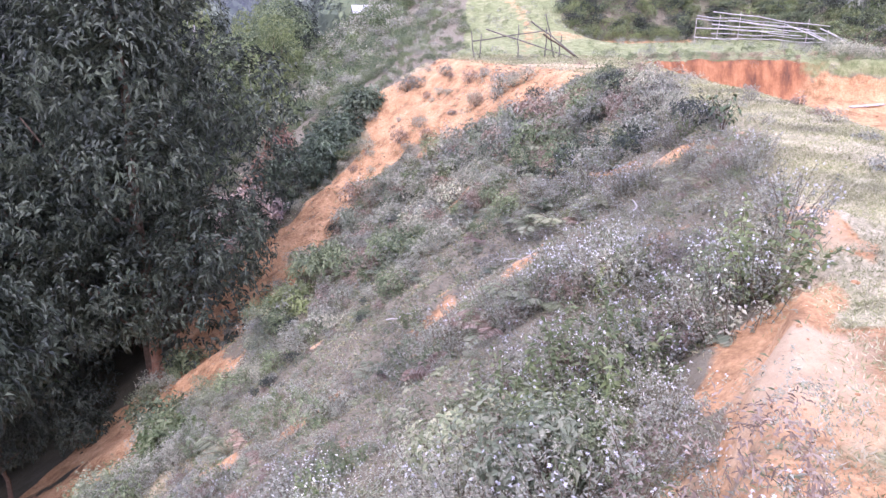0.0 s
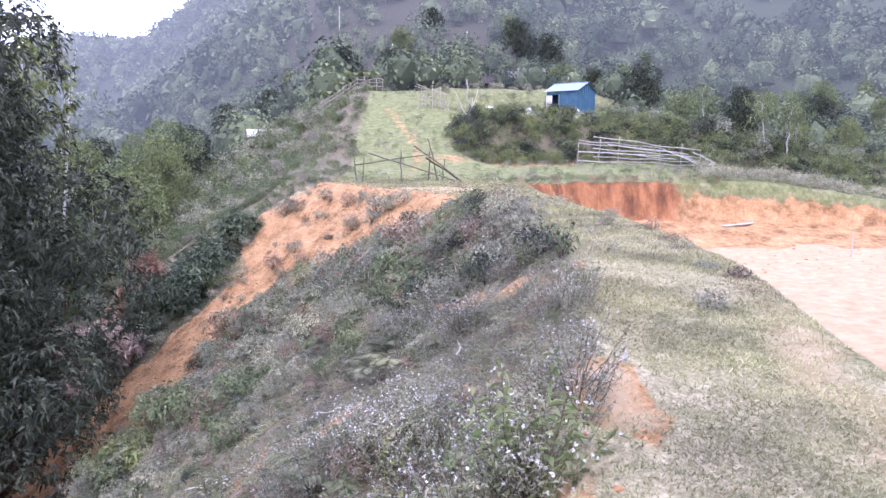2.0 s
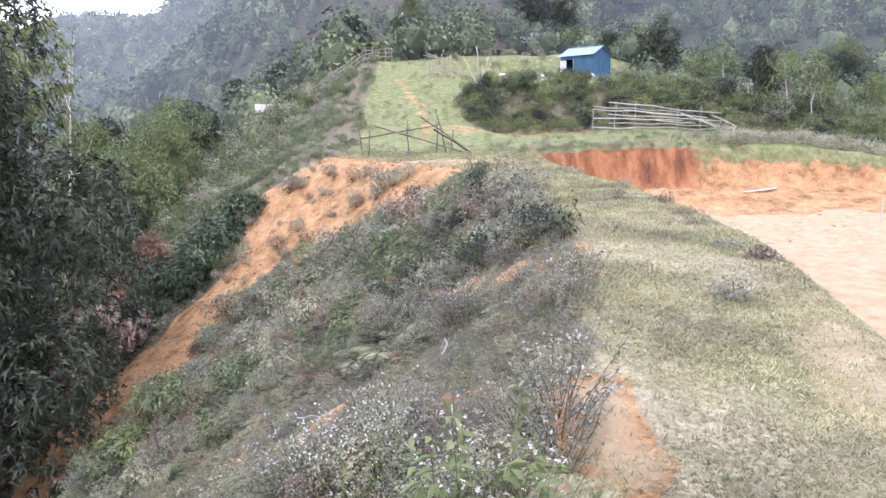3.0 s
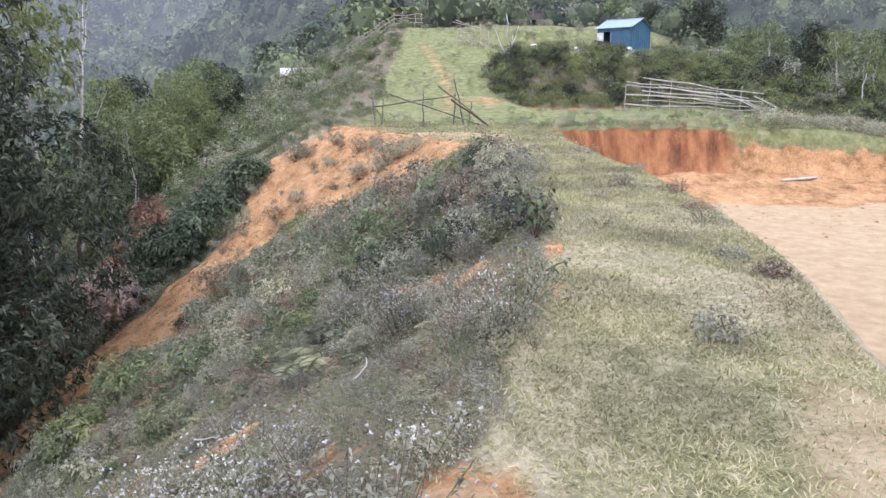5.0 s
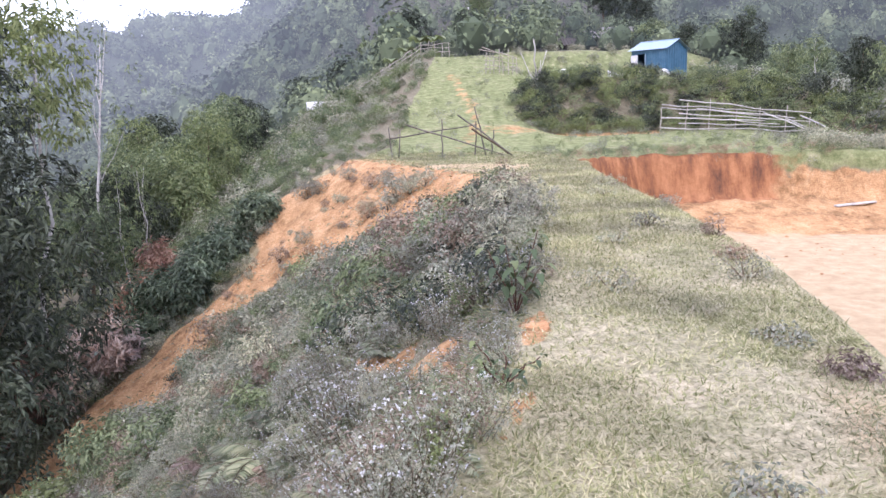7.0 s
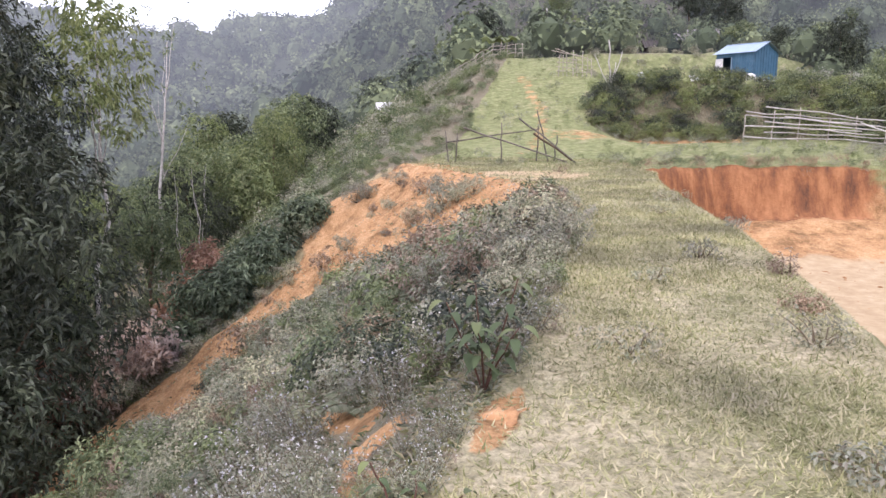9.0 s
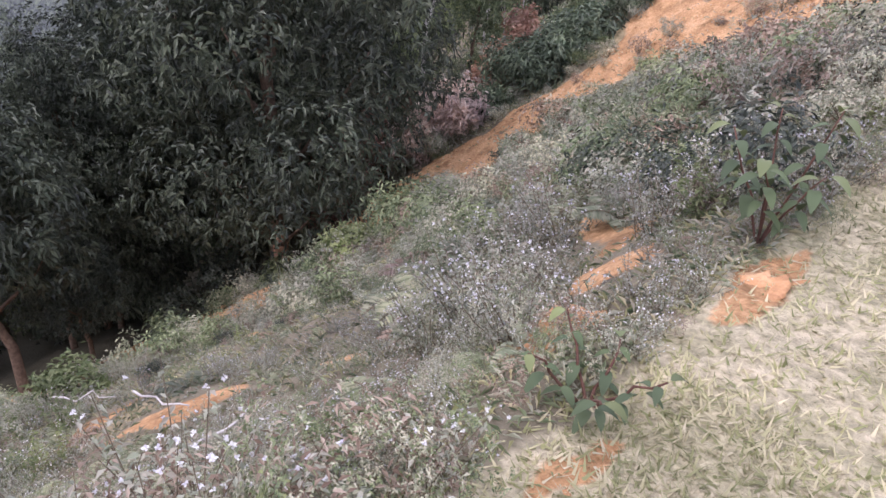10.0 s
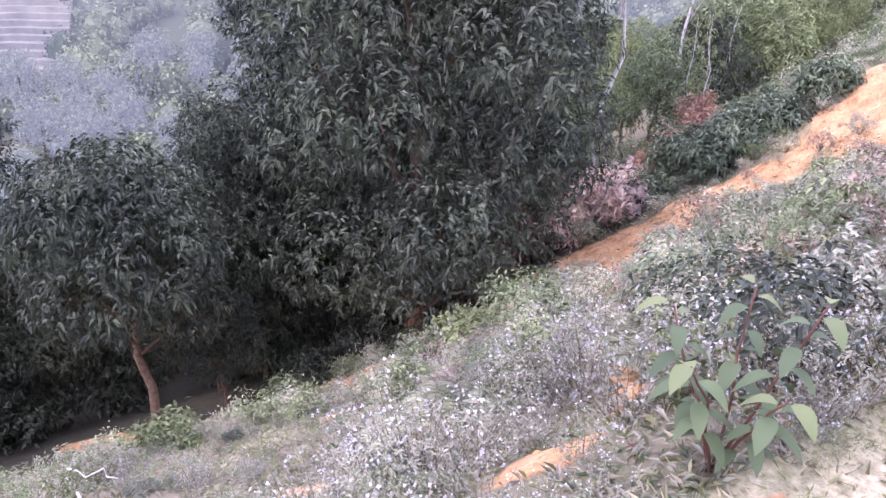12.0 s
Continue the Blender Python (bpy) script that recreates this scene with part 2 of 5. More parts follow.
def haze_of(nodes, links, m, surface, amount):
    """Mixes a bluish glow into far surfaces, in place of air before the mountains."""
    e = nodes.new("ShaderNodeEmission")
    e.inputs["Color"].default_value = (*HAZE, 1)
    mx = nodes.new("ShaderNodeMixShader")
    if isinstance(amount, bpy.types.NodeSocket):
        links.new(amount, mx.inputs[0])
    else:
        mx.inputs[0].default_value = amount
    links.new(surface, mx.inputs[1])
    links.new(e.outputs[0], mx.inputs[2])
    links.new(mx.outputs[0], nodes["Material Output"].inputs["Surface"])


def far_leaf_material(name, dark, light):
    m, nodes, links, b = material(name, 0.8, 0.1)
    geo = nodes.new("ShaderNodeNewGeometry")
    tone = node(nodes, links, "ShaderNodeAttribute", attribute_name="tone").outputs["Fac"]
    col = mix_of(nodes, links, tone, dark, light)
    col = mix_of(nodes, links, 1.0, col, ramp_of(nodes, links, geo.outputs["Random Per Island"], [(0.0, (0.6, 0.62, 0.65)), (1.0, (1.4, 1.38, 1.25))]), "MULTIPLY")
    links.new(col, b.inputs["Base Color"])
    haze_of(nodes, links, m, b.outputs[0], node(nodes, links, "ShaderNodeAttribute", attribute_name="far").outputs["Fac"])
    return m


GROUND = ground_material()
LEAF_DARK = leaf_material("dark_glossy_leaves", [(0.016, 0.023, 0.015), (0.04, 0.052, 0.034), (0.11, 0.127, 0.09), (0.045, 0.06, 0.038)], 0.45, 0.12)
LEAF_MID = leaf_material("green_leaves", [(0.085, 0.115, 0.06), (0.17, 0.21, 0.11), (0.28, 0.32, 0.18)], 0.55)
LEAF_LIGHT = leaf_material("light_green_leaves", [(0.11, 0.145, 0.06), (0.19, 0.23, 0.10), (0.27, 0.30, 0.15)], 0.55, 0.3)
LEAF_GREY = leaf_material("grey_green_weed_leaves", [(0.12, 0.13, 0.095), (0.31, 0.325, 0.24), (0.43, 0.43, 0.345), (0.37, 0.33, 0.265), (0.23, 0.26, 0.175), (0.45, 0.43, 0.355)], 0.75)
LEAF_FERN = leaf_material("fern_fronds", [(0.15, 0.18, 0.11), (0.25, 0.28, 0.18), (0.36, 0.36, 0.25)], 0.65, 0.3)
LEAF_DRY = leaf_material("dry_brown_leaves", [(0.16, 0.11, 0.08), (0.31, 0.23, 0.175), (0.44, 0.36, 0.29)], 0.8)
LEAF_DEAD = leaf_material("dark_dead_fronds", [(0.07, 0.038, 0.03), (0.17, 0.095, 0.075), (0.27, 0.17, 0.13)], 0.8)
LEAF_PALE = leaf_material("bleached_dead_leaves", [(0.42, 0.3, 0.25), (0.64, 0.51, 0.44), (0.74, 0.64, 0.57)], 0.7, 0.35)
LEAF_RUST = leaf_material("rust_red_leaves", [(0.24, 0.12, 0.085), (0.38, 0.22, 0.15), (0.46, 0.31, 0.23)], 0.7)
LEAF_LONG = leaf_material("long_glossy_leaves", [(0.04, 0.06, 0.035), (0.1, 0.135, 0.085), (0.2, 0.245, 0.16)], 0.4, 0.15)
FLOWER = leaf_material("white_lilac_flower_heads", [(0.58, 0.54, 0.6), (0.72, 0.70, 0.70), (0.78, 0.77, 0.73)], 0.9, 0.3)
GRASS = leaf_material("short_grass_blades", [(0.15, 0.165, 0.075), (0.27, 0.275, 0.135), (0.4, 0.375, 0.235), (0.5, 0.45, 0.32)], 0.8, 0.3)
BARK = rough_material("brown_bark", [(0.06, 0.04, 0.028), (0.13, 0.09, 0.06), (0.2, 0.15, 0.1)], 9)
# bark with the orange light on the trunk's foot painted in
BARK_LIT = rough_material("bark_lit_orange", [(0.22, 0.12, 0.07), (0.36, 0.2, 0.12), (0.42, 0.28, 0.18)], 9)
BARK_PALE = rough_material("pale_grey_bark", [(0.25, 0.23, 0.2), (0.42, 0.4, 0.36), (0.5, 0.48, 0.44)], 7)
BAMBOO = rough_material("weathered_bamboo", [(0.2, 0.17, 0.13), (0.38, 0.34, 0.28), (0.5, 0.46, 0.4)], 12)
FAR_LEAF = far_leaf_material("distant_forest_leaves", (0.045, 0.065, 0.04), (0.2, 0.235, 0.125))


# ---- building helpers ----
def mesh_of(name, verts, faces, mats, smooth=False, index=None):
    """A mesh from arrays; faces is an (n, k) array or a list of tuples."""
    me = bpy.data.meshes.new(name)
    if isinstance(faces, np.ndarray):
        n, k = faces.shape
        me.vertices.add(len(verts))
        me.vertices.foreach_set("co", np.asarray(verts, np.float32).ravel())
        me.loops.add(n * k)
        me.loops.foreach_set("vertex_index", faces.astype(np.int32).ravel())
        me.polygons.add(n)
        me.polygons.foreach_set("loop_start", np.arange(0, n * k, k, dtype=np.int32))
        me.polygons.foreach_set("loop_total", np.full(n, k, np.int32))
        me.update(calc_edges=True)
    else:
        me.from_pydata([tuple(v) for v in verts], [], faces)
        me.update()
    for m in mats if isinstance(mats, (list, tuple)) else [mats]:
        me.materials.append(m)
    if index is not None:
        me.polygons.foreach_set("material_index", np.asarray(index, np.int32))
    me.polygons.foreach_set("use_smooth", np.full(len(me.polygons), smooth))
    return me


def part(name, me, parent, label="", m=None):
    ob = new(name, me)
    ob.parent = parent
    if m is not None:
        ob.matrix_basis = m
    return tagged(ob, label) if label else ob


def fine_part(name, me, parent, label=""):
    """A part made of bits too small to pick apart."""
    return tagged(part(name, me, parent, label), kind="stuff")


def thing(name, label, category, m=None, group="", kind=""):
    ob = new(name)
    ob.empty_display_size = 0.2
    if m is not None:
        ob.matrix_basis = m
    return tagged(ob, label, category, group, kind)


def ground_at(x, y):
    return float(height(x, y))


# bare patches on the slope: x, y, half length, half width, way of the length in degrees
PATCHES = ((3.25, 10.5, 0.5, 0.2, 115), (2.75, 11.9, 0.5, 0.16, 120), (1.0, 9.6, 0.42, 0.2, 60), (3.1, 11.5, 0.4, 0.16, 100),
           (4.02, 10.0, 0.5, 0.09, 75), (3.75, 8.6, 0.3, 0.07, 70), (1.85, 3.9, 0.75, 0.4, 60), (-11.8, 13.5, 3.2, 0.75, 22), (-6.0, 15.6, 1.6, 0.7, 60))


def patched(x, y, grown):
    """How far a spot lies within one of the bare patches."""
    out = np.zeros(np.shape(x))
    for px, py, half, wide, way in PATCHES:
        c, s_ = math.cos(math.radians(way)), math.sin(math.radians(way))
        along, aside = (x - px) * c + (y - py) * s_, (y - py) * c - (x - px) * s_
        out = np.maximum(out, ramp(np.hypot(along / half, aside / wide) / grown, 1.25, 0.7))
    return out


def masks(x, y):
    """How far the bare soil, the cut, the pale dirt, the turf and the woods' shaded floor cover the ground."""
    d = left_edge(y) - x
    r = np.hypot(x, y)
    wob = 0.5 * vnoise(x, y, 1.7, 21) + 0.3 * vnoise(x, y, 0.6, 22)
    scar_hi = np.interp(y, [8, 13, 18, 21, 23.9, 25, 25.6, 26.8, 27.9, 30, 31.3], [-11.8, -11.6, -9.7, -9.2, -8.2, -7.2, -5.6, -4.3, -3.0, -2.1, -0.4])
    scar_lo = np.interp(y, [8, 12, 16, 18, 20.8, 22.9, 24.7, 25.9, 27, 29, 31.3], [-8.5, -6.8, -5.1, -4.7, -4.0, -3.4, -2.4, -0.7, 1.2, 2.2, 1.2])
    scar = np.minimum(x - scar_hi, scar_lo - x) + 0.9 * wob
    soil = ramp(scar, -0.25, 0.35) * ramp(y, 6, 9) * ramp(y, 31.8, 31.0) * (1 - 0.6 * ramp(y, 20, 17) * ramp(vnoise(x, y, 1.3, 27), 0.1, 0.4))
    # the mound's face at the far end of the ridge
    mound = ramp(d, -1.2, 0.0) * ramp(d, 5.0 + 2 * wob, 3.2 + 2 * wob) * ramp(y + wob + 0.45 * (x - 1.5), 23.0, 24.2) * ramp(y, 31.6, 30.8)
    soil = np.maximum(soil, mound)
    # bald patches on the slope and along the broken rim
    gap = ramp(vnoise(x * 0.7, y, 2.4, 26) + 0.5 * vnoise(x, y, 0.9, 30), 0.25, 0.55) * ramp(d, 0.2, 0.7) * ramp(d, 10, 8) * ramp(y, 8, 11) * ramp(y, 34, 31)
    bald = 0.9 * ramp(vnoise(x * 0.6, y, 1.5, 23) + 0.4 * vnoise(x, y, 0.5, 24), 0.66, 0.85) * ramp(d, 0.3, 0.8) * ramp(d, 9, 7) * ramp(y, 34, 31)
    bald = np.maximum(bald, patched(x + 0.25 * wob, y + 0.2 * vnoise(x, y, 0.35, 34), 1.0))
    rim = ramp(np.abs(d + 0.05 + 0.6 * wob), 0.6, 0.2) * np.maximum(ramp(y, 7.0, 5.4), 0.8 * ramp(vnoise(y, 0 * y, 1.6, 25), 0.1, 0.5)) * ramp(y, 24, 20) * (0.35 + 0.65 * ramp(vnoise(x, y, 0.75, 33), -0.45, 0.15))
    soil = np.maximum(soil, np.maximum(0.7 * bald, rim))
    soil = np.maximum(soil, 0.5 * ramp(y, 4.4, 2.8) * ramp(np.abs(x - 1.2), 2.6, 1.0))
    inside = np.minimum(x - right_edge(y), yard_back(x) - y)
    back = yard_back(x) - y
    cut = ramp(inside, -0.12, 0.05) * ramp(y, 23, 26) * ramp(back + 0.5 * wob, 1.4, 0.8) * ramp(x + 1.2 * wob + 1.2 * vnoise(x, y, 2.5, 28), 17.5, 14.0)
    soil = np.maximum(soil, ramp(inside, 0.1, 0.5) * ramp(y, 20, 23) * ramp(back + wob, 4.8, 4.2))
    soil = np.maximum(soil, 0.8 * ramp(inside, 0.5, 0.9))
    pale = ramp(inside, 0.9, 1.8) * ramp(back + wob, 3.4, 4.6)
    track = np.hypot((x - 4.0) / 2.1, (y - 26.3) / 2.6) + 0.3 * wob
    pale = np.maximum(pale, ramp(track, 1.3, 0.6) * ramp(d, 0.2, -0.5))
    pale = np.maximum(pale, 0.62 * rim * ramp(y, 7, 5.5))
    pale = np.maximum(pale, 0.5 * ramp(np.abs(x - 0.32 * y - 2.7 + 0.5 * wob), 0.7, 0.1) * ramp(y, 2, 4) * ramp(y, 12, 8))
    walked = np.abs(x - (3.2 + 1.4 * np.sin((y - 33) * 0.16))) + 0.4 * wob
    soil = np.maximum(soil, 0.47 * ramp(walked, 0.9, 0.1) * ramp(y, 33, 35) * ramp(y, 58, 50))
    foot = np.hypot((x - 6.5) / 2.6, (y - 40.5) / 1.3) + 0.4 * wob
    soil = np.maximum(soil, 0.5 * ramp(foot, 1.3, 0.3))
    bankfoot = ramp(np.abs(y - 43.0), 0.8, 0.3) * ramp(x, 8, 9) * ramp(x, 15, 13.5)
    soil = np.maximum(soil, 0.9 * bankfoot)
    edge = np.where(y > 31, x - np.interp(y, [31, 36, 45, 60], [0, 0.9, 1.2, 2.6]), -d)
    grass = ramp(edge + 0.35 * wob, -0.2, 0.2) * ramp(inside, 0.5, 0.1) * ramp(y, 66, 60) * ramp(x, 34, 28)
    grass = grass * (1 - 0.75 * ramp(x, 6.0, 7.5) * ramp(y, 43, 43.6) * ramp(y, 48, 47))
    shaded_litter = ramp(d, 10, 12.5) * ramp(r, 60, 40)
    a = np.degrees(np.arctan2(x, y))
    shaded_litter = np.maximum(shaded_litter, ramp(np.abs(a - 4), 13, 9) * ramp(r, 68, 76) * ramp(r, 270, 200))
    woods = ramp(r, 62, 90)
    lush = ramp(y, 22, 33)
    return {"gap": gap * (1 - soil), "lush": lush, "soil": soil, "cut": cut, "pale": pale, "grass": grass, "shaded_litter": shaded_litter, "woods": woods}


def spread(lo, hi, step, grow, end):
    out, v, s = [], hi, step
    while v < end:
        s *= grow
        v += s
        out.append(v)
    return out


# share of painted haze glow in a surface at distance r
def haze_share(r):
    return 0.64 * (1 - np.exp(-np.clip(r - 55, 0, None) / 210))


def build_ground():
    xs = np.concatenate([np.arange(-14, -0.5, 0.17), np.arange(-0.5, 6.5, 0.085), np.arange(6.5, 20, 0.17)])
    ys = np.concatenate([np.arange(-2, 1, 0.17), np.arange(1, 12, 0.085), np.arange(12, 33, 0.17), np.arange(33, 66, 0.45)])
    right = spread(0, 20, 0.17, 1.085, 1300)
    ahead = spread(0, 66, 0.45, 1.08, 1300)
    behind = spread(0, 2, 0.17, 1.13, 1300)
    leftw = spread(0, 14, 0.17, 1.085, 1300)
    xs = np.concatenate([-np.array(leftw[::-1]), xs, right])
    ys = np.concatenate([-np.array(behind[::-1]), ys, ahead])
    gx, gy = np.meshgrid(xs, ys)
    x, y = gx.ravel(), gy.ravel()
    z = height(x, y)
    nx, ny = len(xs), len(ys)
    i = np.arange(nx * ny).reshape(ny, nx)
    faces = np.stack([i[:-1, :-1], i[:-1, 1:], i[1:, 1:], i[1:, :-1]], -1).reshape(-1, 4)
    me = mesh_of("ground", np.stack([x, y, z], -1), faces, GROUND, True)
    cover = masks(x, y)
    cover["far"] = haze_share(np.hypot(x, y))
    for name, v in cover.items():
        me.attributes.new(name, "FLOAT", "POINT").data.foreach_set("value", v.astype(np.float32))
    return tagged(new("ground", me), "hilly ground with turf ridge, orange soil and wooded slopes", "ground", "", "structure")


build_ground()


# ---- plants: building blocks ----
rng = np.random.default_rng(7)


def unit(v):
    return v / np.maximum(np.linalg.norm(v, axis=-1, keepdims=True), 1e-9)


def leaves(pos, way, length, width, droop=0.25, fold=0.25):
    """Folded pointed leaves; pos and way are (n, 3)."""
    n = len(pos)
    way = unit(way)
    length, width = np.broadcast_to(length, n)[:, None], np.broadcast_to(width, n)[:, None]
    side = unit(np.cross(way, np.array([0, 0, 1.0]) + 0.45 * rng.normal(size=(n, 3))))
    up = np.cross(side, way)
    mid = pos + way * length * 0.45 + up * length * fold * 0.35
    tip = pos + way * length - np.array([0, 0, 1.0]) * length * droop
    rib = pos + way * length * 0.5 - np.array([0, 0, 1.0]) * length * droop * 0.2
    v = np.stack([pos, mid - side * width / 2, tip, mid + side * width / 2, rib], 1).reshape(-1, 3)
    base = np.arange(n)[:, None] * 5
    f = np.concatenate([base + [0, 4, 1], base + [1, 4, 2], base + [0, 3, 4], base + [3, 2, 4]], 0)
    return v, f


def plain_leaves(pos, way, length, width, droop=0.2, face=(0, 0, 1.0)):
    """Cheaper leaves of two triangles; face is the side that they turn outwards."""
    n = len(pos)
    way = unit(way)
    length, width = np.broadcast_to(length, n)[:, None], np.broadcast_to(width, n)[:, None]
    side = unit(np.cross(way, np.asarray(face, float) + 0.4 * rng.normal(size=(n, 3))))
    up = np.cross(side, way)
    mid = pos + way * length * 0.45
    tip = pos + way * length - np.array([0, 0, 1.0]) * length * droop
    v = np.stack([pos, mid - side * width / 2 + up * width * 0.2, tip, mid + side * width / 2 + up * width * 0.2], 1).reshape(-1, 3)
    base = np.arange(n)[:, None] * 4
    f = np.concatenate([base + [0, 2, 1], base + [0, 3, 2]], 0)
    return v, f


def tube(points, radii, sides=6):
    p = np.asarray(points, float)
    n = len(p)
    d = unit(np.gradient(p, axis=0))
    ref = np.array([1.0, 0.13, 0.07])
    a = unit(np.cross(d, ref))
    b = np.cross(d, a)
    ang = np.linspace(0, 2 * np.pi, sides, endpoint=False)
    r = np.broadcast_to(radii, n)[:, None, None]
    ring = p[:, None] + r * (np.cos(ang)[None, :, None] * a[:, None] + np.sin(ang)[None, :, None] * b[:, None])
    v = np.concatenate([ring.reshape(-1, 3), p[-1:]], 0)
    f = []
    for i in range(n - 1):
        for j in range(sides):
            k = (j + 1) % sides
            f += [(i * sides + j, i * sides + k, (i + 1) * sides + k), (i * sides + j, (i + 1) * sides + k, (i + 1) * sides + j)]
    for j in range(sides):
        f.append(((n - 1) * sides + j, (n - 1) * sides + (j + 1) % sides, n * sides))
    return v, np.array(f)


def joined(pieces):
    vs, fs, n = [], [], 0
    for v, f in pieces:
        vs.append(v)
        fs.append(f + n)
        n += len(v)
    return np.concatenate(vs), np.concatenate(fs)


def bent(a, b, sag=0.0, wob=0.0, n=6):
    t = np.linspace(0, 1, n)[:, None]
    p = np.asarray(a) * (1 - t) + np.asarray(b) * t
    p = p + np.array([0, 0, -1.0]) * sag * 4 * t * (1 - t)
    return p + wob * rng.normal(size=p.shape) * (t * (1 - t) * 4)


def strewn(template, xyz, turn, size, lean=0.0):
    """One joined mesh of many plants: the template's arrays at each place."""
    v, f = template
    n = len(xyz)
    c, s = np.cos(turn), np.sin(turn)
    m = np.zeros((n, 3, 3))
    m[:, 0, 0], m[:, 0, 1], m[:, 1, 0], m[:, 1, 1], m[:, 2, 2] = c, -s, s, c, 1
    m[:, 0, 2], m[:, 1, 2] = lean * rng.normal(size=n), lean * rng.normal(size=n)
    out = np.einsum("nij,vj->nvi", m * np.broadcast_to(size, n)[:, None, None], v) + xyz[:, None]
    faces = (f[None] + (np.arange(n) * len(v))[:, None, None]).reshape(-1, f.shape[1])
    return out.reshape(-1, 3), faces


def places(n, x0, x1, y0, y1, keep):
    """Random spots where keep(x, y), a chance from 0 to 1, allows."""
    x, y = rng.uniform(x0, x1, n), rng.uniform(y0, y1, n)
    ok = rng.random(n) < keep(x, y)
    x, y = x[ok], y[ok]
    return np.stack([x, y, height(x, y)], -1)


# ---- plants: kinds ----
def weed_arrays(stems=16, tall=0.34, leaf=0.03, flowers=3):
    st, lv, fl = [], [], []
    for _ in range(stems):
        a = rng.uniform(0, 2 * np.pi)
        foot = np.array([math.cos(a), math.sin(a), 0]) * rng.uniform(0, 0.12)
        h = tall * rng.uniform(0.55, 1.2)
        tip = foot + np.array([math.cos(a) * rng.uniform(0.05, 0.28), math.sin(a) * rng.uniform(0.05, 0.28), h])
        p = bent(foot, tip, 0, 0.015, 3)
        st.append(tube(p, np.linspace(0.003, 0.0012, 3), 3))
        k = 24
        t = rng.uniform(0.12, 1.0, k)
        q = foot + (tip - foot) * t[:, None]
        w = rng.normal(size=(k, 3)) * [1, 1, 0.5] + [0, 0, 0.1]
        lv.append(plain_leaves(q, w, rng.uniform(0.6, 1.3, k) * leaf, rng.uniform(0.3, 0.55, k) * leaf, 0.25))
        for _ in range(rng.integers(1, flowers + 1) if flowers and rng.random() < 0.75 else 0):
            c = tip + rng.normal(size=3) * [0.028, 0.028, 0.012] + [0, 0, 0.01]
            m = 7
            w = rng.normal(size=(m, 3)) + [0, 0, 0.5]
            fl.append(plain_leaves(np.repeat(c[None], m, 0), w, rng.uniform(0.007, 0.013, m), 0.009, 0))
    return joined(st), joined(lv), joined(fl) if fl else None


def fern_arrays(fronds=7, size=0.5):
    st, lv = [], []
    for i in range(fronds):
        a = 2 * np.pi * i / fronds + rng.uniform(-0.4, 0.4)
        out = np.array([math.cos(a), math.sin(a), 0])
        ln = size * rng.uniform(0.7, 1.15)
        t = np.linspace(0, 1, 26)[:, None]
        rachis = out * t * ln * 0.85 + np.array([0, 0, 1.0]) * ln * (0.75 * t - 0.6 * t ** 2.3)
        st.append(tube(rachis[::3], 0.003, 3))
        side = np.cross(out, [0, 0, 1.0])
        tt = t[3:, 0]
        w = ln * 0.30 * np.sin(np.pi * np.clip(tt * 0.86 + 0.1, 0, 1)) ** 0.8 + 0.01
        for s in (-1, 1):
            lv.append(plain_leaves(rachis[3:], side[None] * s + out[None] * 0.35 - [0, 0, 0.12], w, ln * 0.045, 0.1))
    return joined(st), joined(lv)


def over(out, n):
    """Leaf directions that lie along a crown's surface, a little outwards and down."""
    w = rng.normal(size=(n, 3))
    return w - 0.8 * (w * out).sum(-1, keepdims=True) * out + 0.45 * out - [0, 0, 0.15]


def shrub_arrays(twigs=95, r=0.5, tall=0.7, leaf=0.046, per=8, slim=0.42):
    u = unit(rng.normal(size=(twigs, 3)) * [1, 1, 0.8] + [0, 0, 0.35])
    lump = 0.75 + 0.3 * np.sin(3 * np.arctan2(u[:, 1], u[:, 0]) + rng.uniform(0, 6)) * (0.5 + 0.5 * u[:, 2])
    tips = u * [r, r, tall * 0.55] * (lump * rng.uniform(0.65, 1.1, twigs))[:, None] + [0, 0, tall * 0.45]
    tips[:, 2] = np.maximum(tips[:, 2], 0.04)
    st = [tube(bent((0, 0, 0), q, -0.03, 0.02, 4), np.linspace(0.009, 0.002, 4), 3) for q in tips[::8]]
    p = np.repeat(tips, per, 0) + rng.normal(size=(twigs * per, 3)) * leaf * 0.5
    out = np.repeat(u, per, 0)
    n = len(p)
    return joined(st), plain_leaves(p, over(out, n), rng.uniform(0.7, 1.3, n) * leaf, rng.uniform(0.8, 1.2, n) * leaf * slim, 0.2, out * 0.7 + [0, 0, 0.6])


def crown_arrays(blobs, twigs, leaf, per, slim=0.3, droop=0.55, cheap=False, shell=0.55):
    """Twigs of drooping leaves over a crown of uneven lumps (x, y, z, rx, rz)."""
    b = np.asarray(blobs, float)
    vol = b[:, 3] ** 2
    which = rng.choice(len(b), twigs, p=vol / vol.sum())
    u = unit(rng.normal(size=(twigs, 3)))
    rad = rng.uniform(shell, 1.1, twigs) ** 0.6
    tips = b[which, :3] + u * np.stack([b[which, 3], b[which, 3], b[which, 4]], -1) * rad[:, None]
    p = np.repeat(tips, per, 0) + rng.normal(size=(twigs * per, 3)) * leaf * 0.35
    out = np.repeat(u, per, 0)
    n = len(p)
    ln, wd = rng.uniform(0.7, 1.3, n) * leaf, rng.uniform(0.8, 1.2, n) * leaf * slim
    if cheap:
        return plain_leaves(p, over(out, n), ln, wd, droop, out * 0.7 + [0, 0, 0.55])
    return leaves(p, over(out, n), ln, wd, droop)


